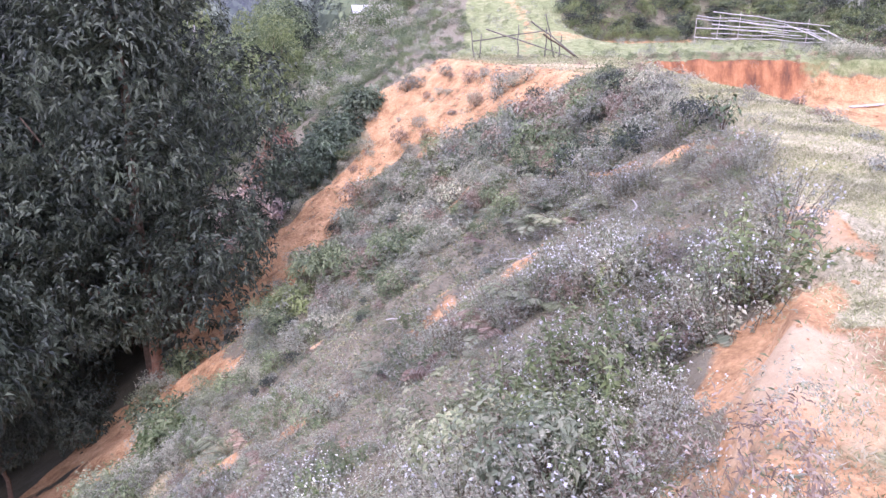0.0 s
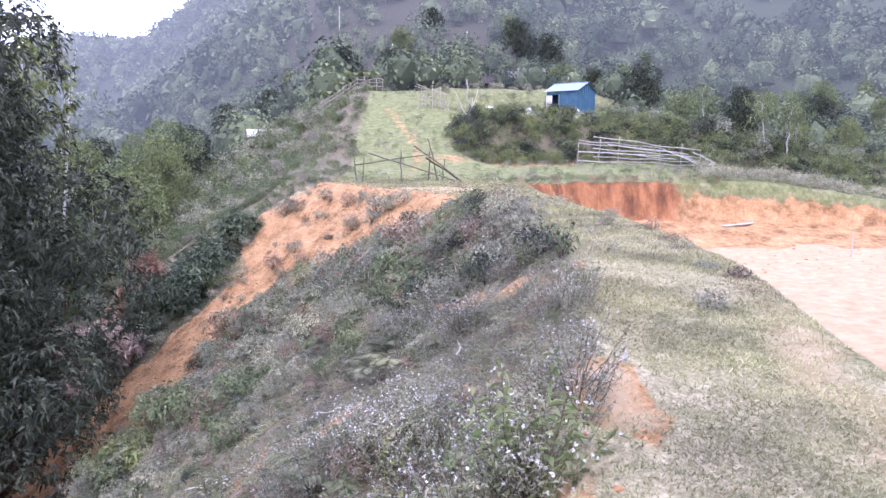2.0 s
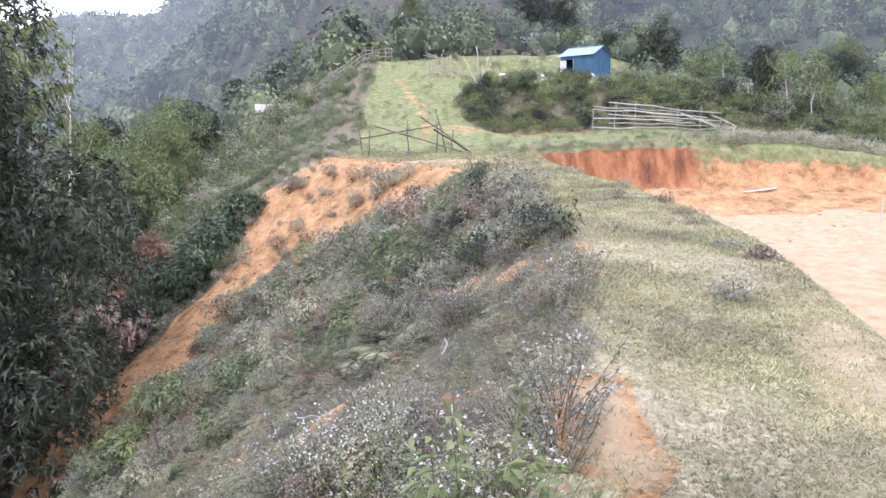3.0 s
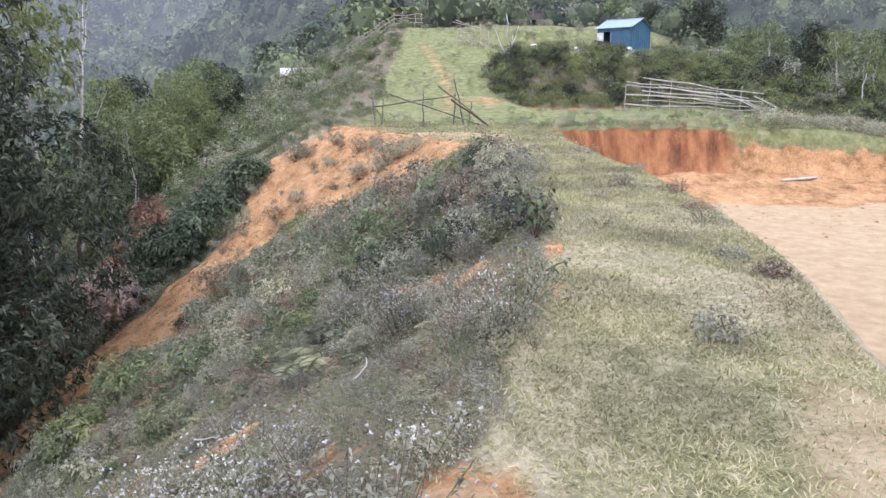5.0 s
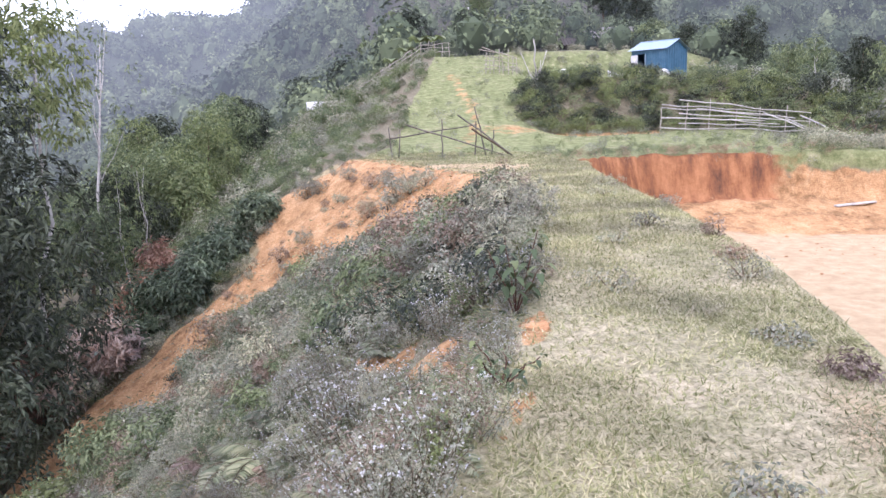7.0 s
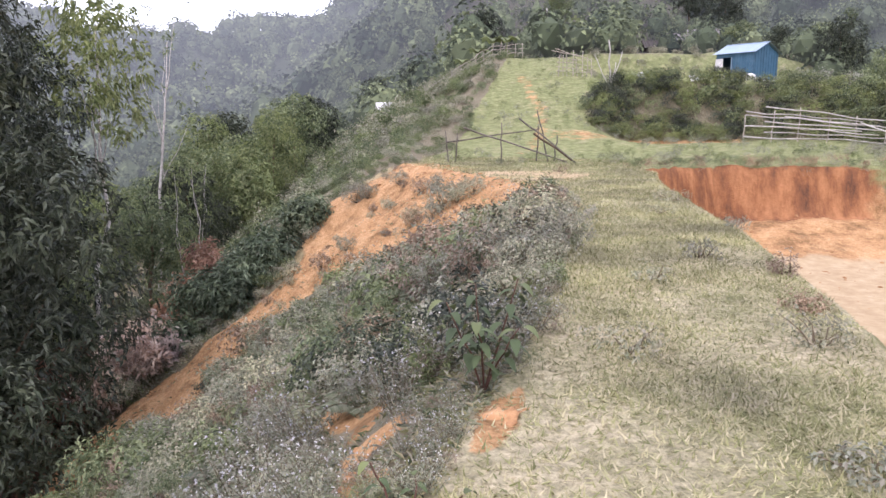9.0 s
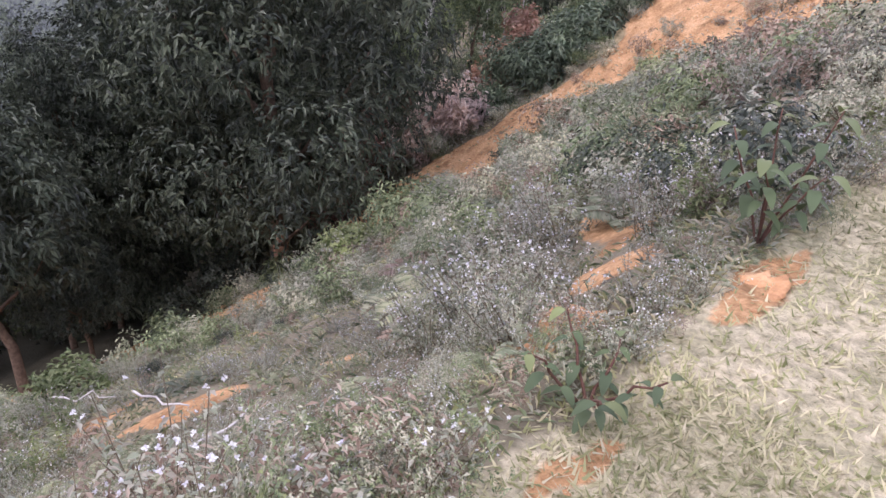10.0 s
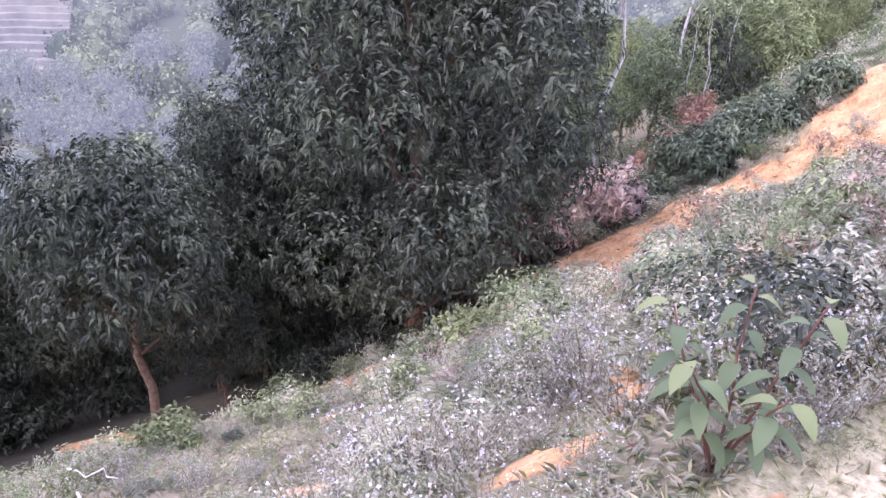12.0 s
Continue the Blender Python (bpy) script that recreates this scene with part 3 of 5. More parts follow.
def crown_blobs(n, z0, z1, radius, lumps):
    out = []
    for i in range(n):
        t = (i + 0.5) / n
        a = i * 2.4 + rng.uniform(-0.4, 0.4)
        wide = radius * math.sin(math.pi * min(0.97, 0.25 + 0.72 * t)) * rng.uniform(0.45, 0.8)
        s = lumps * rng.uniform(0.75, 1.25)
        out.append((math.cos(a) * wide, math.sin(a) * wide, z0 + (z1 - z0) * t, s, s * rng.uniform(0.65, 0.9)))
    return out


def tree_thing(name, label, tall, bole, radius, lumps, nblobs, twigs, leaf, per, leaf_mat, bark, trunk_r, slim=0.3, droop=0.55, cheap=False, lean=0.0, limbs=True):
    ob = thing(name, label, "tree")
    top = np.array([lean * tall, 0.2 * lean * tall, tall * 0.86])
    p = bent((0, 0, -0.4), top, 0, tall * 0.012, 8)
    part("trunk", mesh_of("trunk", *tube(p, np.linspace(1, 0.15, 8) ** 0.8 * trunk_r, 8), bark, True), ob)
    blobs = crown_blobs(nblobs, bole + lumps * 0.6, tall - lumps * 0.5, radius, lumps)
    blobs = [(x + lean * z, y, z, rx, rz) for x, y, z, rx, rz in blobs]
    if nblobs > 12:
        blobs += [(0, 0, tall * k, lumps * 1.15, lumps * 1.1) for k in (0.25, 0.42, 0.6, 0.76)]
    if limbs:
        for x, y, z, rx, rz in blobs[::2]:
            zs = max(bole * 0.8, z - 0.25 * tall)
            foot = np.array([lean * zs, 0, zs])
            part("limb", mesh_of("limb", *tube(bent(foot, (x, y, z), 0.1, 0.06, 5), np.linspace(0.35, 0.08, 5) * trunk_r, 5), BARK if bark is BARK_LIT else bark, True), ob)
    part("crown", mesh_of("crown", *crown_arrays(blobs, twigs, leaf, per, slim, droop, cheap), leaf_mat), ob)
    return ob


def plant_thing(name, label, category, stems, leaf_mesh, flower_mesh=None, leaf_name="foliage"):
    ob = thing(name, label, category)
    fine_part("stalk", stems, ob)
    fine_part(leaf_name, leaf_mesh, ob)
    if flower_mesh:
        fine_part("bloom", flower_mesh, ob, "small white and lilac flower heads")
    return ob


def put(ob, x, y, size=1.0, turn=None, sink=0.03, used=set()):
    """Stands a plant, or a copy of it, on the ground."""
    turn = rng.uniform(0, 360) if turn is None else turn
    m = pose(x, y, ground_at(x, y) - sink, rng.normal() * 3, rng.normal() * 3, turn) @ Matrix.Scale(size, 4)
    if ob.name not in used:
        used.add(ob.name)
        ob.matrix_basis = m
        return ob
    made = copy_thing(ob, m)
    made.matrix_basis = m
    return made


# ---- the woods below the slope ----
def tree_dark(n):
    out = []
    for i in range(n):
        out.append(tree_thing("broadleaf_tree", "tall dark green broadleaf tree with dense drooping foliage", 13.5, 1.3, 3.9, 1.75, 24, 6500, 0.19, 8, LEAF_DARK, BARK, 0.21, slim=0.34, droop=0.3, cheap=True, lean=0.02 * i))
    return out


big_tree, big_tree_two = tree_dark(2)
slim_tree = tree_thing("slender_tree", "slender dark tree with bare leaning trunk and leafy crown", 7.5, 3.1, 2.6, 1.15, 12, 2200, 0.19, 7, LEAF_DARK, BARK, 0.14, slim=0.36, droop=0.4, cheap=True, lean=-0.06)
wood_tree = tree_thing("woodland_tree", "bushy dark green tree of the wooded valley", 6.5, 1.0, 2.3, 1.15, 10, 1000, 0.24, 6, LEAF_DARK, BARK, 0.12, cheap=True, limbs=False)
green_tree = tree_thing("woodland_tree", "rounded mid-green tree among scrub in the valley", 5.2, 0.5, 2.0, 1.0, 10, 950, 0.19, 6, LEAF_MID, BARK, 0.1, cheap=True, slim=0.42, droop=0.3, limbs=False)
light_tree = tree_thing("feathery_tree", "light green feathery tree on the wooded slope", 5.5, 0.5, 1.9, 0.95, 10, 900, 0.17, 6, LEAF_LIGHT, BARK, 0.08, cheap=True, slim=0.35, droop=0.4, limbs=False)
bare_tree = tree_thing("pale_trunk_tree", "thin tree with pale bare trunk and sparse crown", 7.0, 3.2, 1.5, 0.8, 7, 150, 0.3, 6, LEAF_MID, BARK_PALE, 0.09, cheap=True, lean=0.05)
sapling = tree_thing("thin_sapling", "thin upright sapling with sparse small leaves", 6.5, 0.5, 0.5, 0.4, 10, 110, 0.13, 6, LEAF_LIGHT, BARK_PALE, 0.04, slim=0.4, limbs=True)

put(big_tree, -8.6, 20.1, 1.06, 0)
# sleeve that carries the painted orange light at the foot
part("trunk_base", mesh_of("trunk_base", *tube(bent((0, 0, -0.5), (0.03, 0, 1.5), 0, 0.02, 6), np.linspace(0.25, 0.215, 6), 10), BARK_LIT, True), big_tree, "foot of the trunk with orange light painted on its bark")
for x, y, s in ((-13.6, 22.8, 1.15), (-14.5, 18.5, 0.7), (-14.5, 28.5, 1.1), (-19.5, 11.0, 0.9), (-21.0, 7.0, 1.0), (-18.5, 8.6, 0.75), (-19.0, 3.5, 0.9)):
    put(big_tree_two, x, y, s)
for x, y, s, turn in ((-9.9, 13.6, 0.95, 50), (-17.5, 8.8, 0.9, 190), (-18.0, 13.0, 0.85, 250), (-14.0, 17.0, 0.85, 80), (-18.5, 6.0, 0.8, 140), (-10.6, 15.6, 0.5, 60), (-19.5, 11.0, 0.85, 300), (-20, 18.0, 0.9, 10)):
    put(slim_tree, x, y, s, turn)
tall_tree = tree_thing("tall_thin_tree", "tall thin tree with pale trunk and light green top", 14.0, 8.0, 1.9, 1.2, 8, 420, 0.26, 6, LEAF_LIGHT, BARK_PALE, 0.11, cheap=True, slim=0.35, lean=0.02)
twig_tree = tree_thing("bare_thin_tree", "tall thin tree nearly bare of leaves", 13.5, 7.0, 2.0, 1.1, 9, 60, 0.2, 4, LEAF_MID, BARK_PALE, 0.09, cheap=True, slim=0.35)
put(tall_tree, -12.6, 33.0, 1.0, 0)
put(twig_tree, -13.0, 38.5, 1.05, 0)
for x, y, s in ((-10.5, 36.0, 0.9), (-8.2, 33.0, 0.8), (-12.0, 41, 1.0)):
    put(sapling, x, y, s)


def scatter_trees(n, box_, gap, kinds, keep, low=0.75, high=1.2):
    done = []
    for _ in range(n):
        x, y = rng.uniform(box_[0], box_[1]), rng.uniform(box_[2], box_[3])
        if not keep(x, y) or any((x - a) ** 2 + (y - b) ** 2 < gap * gap * 1.3 for a, b in done):
            continue
        done.append((x, y))
        put(kinds[rng.integers(len(kinds))], x, y, rng.uniform(low, high))


scatter_trees(900, (-42, -8, 2, 34), 3.3, [wood_tree, green_tree], lambda x, y: left_edge(y) - x > 16.5 - 0.06 * y + 5.0 * float(ramp(y, 20, 17)) and math.hypot(x + 8.7, y - 20.3) > 4, 0.7, 1.1)
scatter_trees(1500, (-40, -6, 34, 70), 3.4, [green_tree, wood_tree, light_tree, green_tree, green_tree, light_tree], lambda x, y: left_edge(y) - x > 9.5 + 0.13 * (y - 34), 0.85, 1.4)
scatter_trees(700, (19, 62, 46, 80), 3.6, [green_tree, wood_tree, green_tree, light_tree], lambda x, y: y > 49 + 8 * max(0, 27 - x) / 6 and not (12 < x < 24 and y < 66), 0.4, 0.75)
for x, y, k in ((27.5, 46.5, 0.6), (28.6, 46.0, 0.55), (30.5, 48.0, 0.6), (25.0, 50.0, 0.5)):
    put(bare_tree, x, y, k)
thicket_tree = tree_thing("woodland_tree", "distant bushy tree of the wooded valley", 6.0, 0.6, 2.5, 1.2, 11, 620, 0.34, 4, FAR_LEAF, BARK, 0.12, cheap=True, slim=0.5, droop=0.3, limbs=False)
# one fixed haze glow and tone painted into these crowns
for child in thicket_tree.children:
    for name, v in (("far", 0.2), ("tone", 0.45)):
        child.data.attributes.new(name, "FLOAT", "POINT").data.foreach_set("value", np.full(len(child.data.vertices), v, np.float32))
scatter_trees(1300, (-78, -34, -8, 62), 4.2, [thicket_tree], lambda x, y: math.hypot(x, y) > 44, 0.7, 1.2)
scatter_trees(60, (-14, 40, 68, 100), 7.0, [wood_tree, green_tree], lambda x, y: True, 0.5, 0.8)


def far_crowns(a0, a1, r0, r1, n, per, low, high):
    """Rounded crowns of the wooded mountains: a lumpy body under clumps of leaves."""
    a = rng.uniform(a0, a1, n)
    r = r0 + (np.minimum(r1, far_ridge(a) * 1.02) - r0) * rng.random(n) ** 0.8
    x, y = r * np.sin(np.radians(a)), r * np.cos(np.radians(a))
    open_slope = (np.abs(a - 5 - 3 * vnoise(r, 0 * r, 60, 31)) < 8) & (r < 240) & (r > 78)
    fields = (np.abs(a + 74) < 5) & (r > 86) & (r < 135)
    ok = (rng.random(n) > np.where(open_slope, 0.5, 0)) & ~fields & (rng.random(n) < 0.55 + 0.45 * ramp(vnoise(x, y, 14, 36), -0.5, 0.1))
    x, y, r = x[ok], y[ok], r[ok]
    n = len(x)
    size = rng.uniform(low, high, n) * (0.8 + 0.25 * vnoise(x, y, 22, 37))
    tall = rng.uniform(0.85, 1.35, n)
    tone = np.clip(0.5 + 0.3 * vnoise(x, y, 26, 38) + 0.25 * rng.normal(size=n), 0, 1)
    mid = np.stack([x, y, height(x, y) + size * tall * 0.75], -1)
    shape = np.stack([size, size, size * tall], -1)
    bm = bmesh.new()
    bmesh.ops.create_icosphere(bm, subdivisions=1, radius=1)
    core = np.array([q.co[:] for q in bm.verts])
    tri = np.array([[q.index for q in p.verts] for p in bm.faces])
    bm.free()
    lump = 0.62 + 0.16 * rng.normal(size=(n, len(core), 1)).clip(-1.2, 1.2)
    v1 = (mid[:, None] + core[None] * lump * shape[:, None]).reshape(-1, 3)
    f1 = (tri[None] + (np.arange(n) * len(core))[:, None, None]).reshape(-1, 3)
    u = unit(rng.normal(size=(n, per, 3)) + [0, 0, 0.4])
    bulge = 0.92 + 0.16 * np.sin(5 * u[..., :1] + 7 * u[..., 1:2] + tone[:, None, None] * 40)
    p = (mid[:, None] + u * shape[:, None] * bulge * rng.uniform(0.7, 1.06, (n, per, 1))).reshape(-1, 3)
    out = u.reshape(-1, 3)
    ln = np.repeat(size, per) * rng.uniform(0.7, 1.4, n * per) * 2.6 / per ** 0.5
    v2, f2 = plain_leaves(p, over(out, n * per), ln, ln * 0.7, 0.25, out * 0.8 + [0, 0, 0.4])
    haze = haze_share(r)
    # bodies get a darker tone: the crowns' inner shade, painted in
    return (v1, f1), (v2, f2), np.concatenate([np.repeat(haze, len(core)), np.repeat(haze, per * 4)]), np.concatenate([np.repeat(tone * 0.7, len(core)), np.repeat(tone, per * 4)])


def far_forest():
    """The woods of the mountains, too many crowns to count."""
    for a0, a1, r0, r1, n, per, low, high in ((-100, 45, 64, 130, 2000, 190, 1.2, 2.9), (-100, 45, 120, 420, 5600, 48, 1.7, 3.8)):
        one, two, haze, tone = far_crowns(a0, a1, r0, r1, n, per, low, high)
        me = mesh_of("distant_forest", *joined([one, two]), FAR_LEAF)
        me.attributes.new("far", "FLOAT", "POINT").data.foreach_set("value", haze.astype(np.float32))
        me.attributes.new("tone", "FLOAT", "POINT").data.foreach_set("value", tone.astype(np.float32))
        tagged(new("distant_forest", me), "hazy wooded mountainsides of many dark crowns", "forest", "", "stuff")


far_forest()


def terraced_fields():
    """Stepped fields on the far side of the valley."""
    steps, wide = 16, 24
    a = np.radians(np.linspace(-82, -68, wide))
    v, f = [], []
    base = [float(height(90 * math.sin(b), 90 * math.cos(b))) + 1.5 for b in a]
    for i in range(steps):
        for near_edge in (0, 1):
            for j, b in enumerate(a):
                r = 88 + 2.4 * (i + (0 if near_edge == 0 else 0.9)) + 0.8 * math.sin(9 * b + 0.4 * i)
                v.append((r * math.sin(b), r * math.cos(b), base[j] + 0.62 * i))
    rows = 2 * steps
    f = [(r * wide + j, r * wide + j + 1, (r + 1) * wide + j + 1, (r + 1) * wide + j) for r in range(rows - 1) for j in range(wide - 1)]
    me = mesh_of("terraced_fields", v, f, FIELD)
    # the same haze glow painted over every step
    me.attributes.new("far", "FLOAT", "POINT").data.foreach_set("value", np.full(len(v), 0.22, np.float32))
    tagged(new("terraced_fields", me), "pale stepped rice fields across the valley, haze painted on", "field", "", "stuff")


def field_material():
    m, nodes, links, b = material("dry_stepped_fields", 0.9, 0.1)
    pos = nodes.new("ShaderNodeNewGeometry").outputs["Position"]
    col = ramp_of(nodes, links, noise_of(nodes, links, pos, 0.5, 6), [(0.35, (0.07, 0.065, 0.04)), (0.65, (0.16, 0.145, 0.095))])
    links.new(col, b.inputs["Base Color"])
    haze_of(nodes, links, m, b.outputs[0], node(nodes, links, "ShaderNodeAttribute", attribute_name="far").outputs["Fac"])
    return m


FIELD = field_material()
terraced_fields()


# ---- weeds and scrub of the slope ----
def bare(x, y):
    m = masks(x, y)
    return np.maximum(np.maximum(np.maximum(m["soil"], m["cut"]), m["pale"]), np.maximum(patched(x, y + 0.1, 1.3), patched(x, y + 0.5, 1.2)))


def slope_d(x, y):
    return left_edge(y) - x


WEED, SHRUB = weed_arrays(), shrub_arrays()
SHRUB_FINE = shrub_arrays(130, 0.5, 0.7, 0.027, 8, 0.38)
DRY = shrub_arrays(60, 0.35, 0.5, 0.05, 6, 0.26)
FAR_SHRUB = shrub_arrays(95, 0.5, 0.8, 0.09, 4, 0.45)
STEM_MAT = rough_material("brown_green_stems", [(0.1, 0.08, 0.05), (0.18, 0.14, 0.09)], 20)


def clump(x, y):
    """How tall the growth stands: knee-high mounds with low gaps between them."""
    low = 1 - 0.22 * ramp(slope_d(x, y), 2.0, 3.5) * ramp(y, 10, 12) * ramp(y, 22, 20)
    return low * (0.42 + 0.85 * ramp(vnoise(x, y, 0.8, 61) + 0.6 * vnoise(x, y, 1.9, 62), -0.35, 0.6))


def stuff_of(name, label, arrays, xyz, size, mat, lean=0.15):
    v, f = strewn(arrays, xyz, rng.uniform(0, 6.28, len(xyz)), size, lean)
    return tagged(new(name, mesh_of(name, v, f, mat)), label, "weeds", "", "stuff")


def weed_cover():
    """The closed cover of small plants on the slope, past counting."""
    near = places(5600, -9.5, 4.9, 1.2, 30, lambda x, y: ramp(slope_d(x, y), -0.25, 0.05) * ramp(slope_d(x, y), 11, 9) * (1 - bare(x, y)) * (1 - 0.8 * masks(x, y)["gap"]) * (0.5 + 0.5 * ramp(clump(x, y), 0.35, 0.7)))
    k = np.arange(len(near))
    extra = places(420, 0, 4.6, 5.5, 12, lambda x, y: ramp(slope_d(x, y), -0.2, 0.05) * ramp(slope_d(x, y), 3.6, 2.5) * (1 - bare(x, y)))
    close = places(300, 1.5, 3.9, 6.3, 10, lambda x, y: ramp(slope_d(x, y), -0.1, 0.1) * ramp(slope_d(x, y), 1.8, 1.2) * (1 - bare(x, y)))
    lip = places(260, -0.8, 3.2, 1.2, 6.8, lambda x, y: ramp(slope_d(x, y), 0.25, 0.5) * ramp(slope_d(x, y), 2.2, 1.5) * (1 - bare(x, y)))
    near = np.concatenate([near, extra, close, lip])
    beyond = near[near[:, 1] > 14]
    near = near[near[:, 1] <= 14.5]
    for i, mat in enumerate((LEAF_GREY, LEAF_MID, LEAF_GREY, LEAF_FERN, LEAF_DRY, LEAF_GREY)):
        b = beyond[i::6]
        grow = (0.34 + 0.7 * rng.random(len(b)) ** 2.0) * clump(b[:, 0], b[:, 1]) * 1.05
        grow = grow * (1 - 0.5 * ramp(slope_d(b[:, 0], b[:, 1]), 1.5, 0.6) * ramp(b[:, 1], 15, 18))
        mid = b[:, 1] < 17.5
        stuff_of("slope_scrub", "low scrub in clumps on the slope", SHRUB[1], b[mid][::2], grow[mid][::2] * 1.2, mat)
        stuff_of("slope_scrub", "low scrub in clumps on the far slope", FAR_SHRUB[1], b[~mid], grow[~mid], mat)
    k = np.arange(len(near))
    both_ = near[k % 2 == 0], near[k % 2 == 1]
    sz = rng.uniform(0.6, 1.05, len(both_[0])) * clump(both_[0][:, 0], both_[0][:, 1])
    lilac = vnoise(both_[0][:, 0], both_[0][:, 1], 2.2, 44) > 0.1 - 0.5 * ramp(slope_d(both_[0][:, 0], both_[0][:, 1]), 2.6, 1.6) + 1.1 * ramp(both_[0][:, 1], 12, 17)
    turn = rng.uniform(0, 6.28, len(both_[0]))
    ob = tagged(new("flowering_weeds", mesh_of("flowering_weeds", *strewn(WEED[1], both_[0], turn, sz, 0), LEAF_GREY)), "grey-green weeds crowding the slope", "weeds", "", "stuff")
    fine_part("stalk", mesh_of("stalk", *strewn(WEED[0], both_[0], turn, sz, 0), STEM_MAT), ob)
    fine_part("bloom", mesh_of("bloom", *strewn(WEED[2], both_[0][lilac], turn[lilac], sz[lilac], 0), FLOWER), ob, "small white and lilac flower heads")
    q = both_[1]
    grown = clump(q[:, 0], q[:, 1])
    beside = (q[:, 1] < 11.5) & (slope_d(q[:, 0], q[:, 1]) < 3.2)
    for shape, there in ((SHRUB_FINE, beside), (SHRUB, ~beside)):
        p, g = q[there], grown[there]
        stuff_of("scrub", "low grey-green scrub between the weeds", shape[1], p[::2], rng.uniform(0.35, 0.7, len(p[::2])) * g[::2], LEAF_GREY)
        stuff_of("green_weeds", "fresh green leafy weeds on the slope", shape[1], p[3::4], rng.uniform(0.35, 0.75, len(p[3::4])) * g[3::4], LEAF_MID)
    stuff_of("dry_weeds", "dry brown weed clumps on the slope", DRY[1], q[1::4], rng.uniform(0.4, 0.9, len(q[1::4])) * grown[1::4], LEAF_DRY)


weed_cover()


def meshes_of(name, arrays, mats):
    return [mesh_of(name, *a, m) for a, m in zip(arrays, mats) if a is not None]


weed = plant_thing("flowering_weed", "bushy weed with small white and lilac flower heads", "weed", *meshes_of("weed", weed_arrays(20, 0.36), (STEM_MAT, LEAF_GREY, FLOWER)))
weed_two = plant_thing("flowering_weed", "tall green weed topped with white flower heads", "weed", *meshes_of("weed", weed_arrays(16, 0.5, 0.055), (STEM_MAT, LEAF_LIGHT, FLOWER)))
fern = plant_thing("fern", "pale green fern with arching feathery fronds", "fern", *meshes_of("fern", fern_arrays(8, 0.6), (STEM_MAT, LEAF_FERN)), leaf_name="frond")
fern_dry = plant_thing("fern", "withered brownish fern with drooping fronds", "fern", *meshes_of("fern", fern_arrays(7, 0.55), (STEM_MAT, LEAF_DRY)), leaf_name="frond")
shrub = plant_thing("shrub", "dense grey-green shrub on the earthy slope", "shrub", *meshes_of("shrub", shrub_arrays(120, 0.5, 0.7, 0.06, 7), (STEM_MAT, LEAF_GREY)))
shrub_green = plant_thing("shrub", "leafy green shrub on the earthy slope", "shrub", *meshes_of("shrub", shrub_arrays(100, 0.5, 0.7, 0.085, 6), (STEM_MAT, LEAF_MID)))
shrub_deep = plant_thing("shrub", "dark green shrub in shadowed clumps of the slope", "shrub", *meshes_of("shrub", shrub_arrays(110, 0.5, 0.7, 0.065, 7), (STEM_MAT, LEAF_DARK)))
shrub_dark = plant_thing("shrub", "dark twiggy shrub on the bare soil", "shrub", *meshes_of("shrub", shrub_arrays(110, 0.4, 0.6, 0.05), (STEM_MAT, LEAF_DRY)))

slope_keep = lambda x, y: ramp(slope_d(x, y), -0.2, 0.1) * ramp(slope_d(x, y), 9.5, 7) * (1 - bare(x, y)) * (1 - 0.7 * masks(x, y)["gap"])
for kind, n, lo, hi, keep, y0, y1 in (
        (weed, 700, 0.55, 0.95, lambda x, y: slope_keep(x, y) * ramp(slope_d(x, y), 4.5, 2), 2, 12),
        (weed_two, 60, 0.6, 1.0, slope_keep, 4, 16),
        (fern, 300, 0.45, 0.9, slope_keep, 5, 18),
        (fern_dry, 110, 0.5, 0.9, slope_keep, 6, 20),
        (shrub_deep, 130, 0.5, 1.0, lambda x, y: slope_keep(x, y) * ramp(vnoise(x, y, 2.2, 47), -0.1, 0.3), 11.5, 26),
        (shrub, 400, 0.5, 1.15, lambda x, y: slope_keep(x, y) * ramp(vnoise(x, y, 1.8, 45), -0.3, 0.3), 12.5, 26),
        (shrub_green, 110, 0.4, 1.0, slope_keep, 13, 26),
        (shrub_dark, 70, 0.5, 1.0, lambda x, y: ramp(slope_d(x, y), 0.1, 0.6) * ramp(slope_d(x, y), 8.5, 6), 12, 31),
        (shrub, 60, 0.8, 1.4, lambda x, y: masks(x, y)["soil"] * ramp(slope_d(x, y), 0.5, 1.0), 18, 30.5)):
    for x, y, z in places(n, -5, 4.6, y0, y1, keep)[:240]:
        put(kind, x, y, (0.45 if y < 3.6 else 1.0) * rng.uniform(lo, hi) * float(clump(x, y)) * (1.1 - 0.3 * float(ramp(y, 17, 22))))


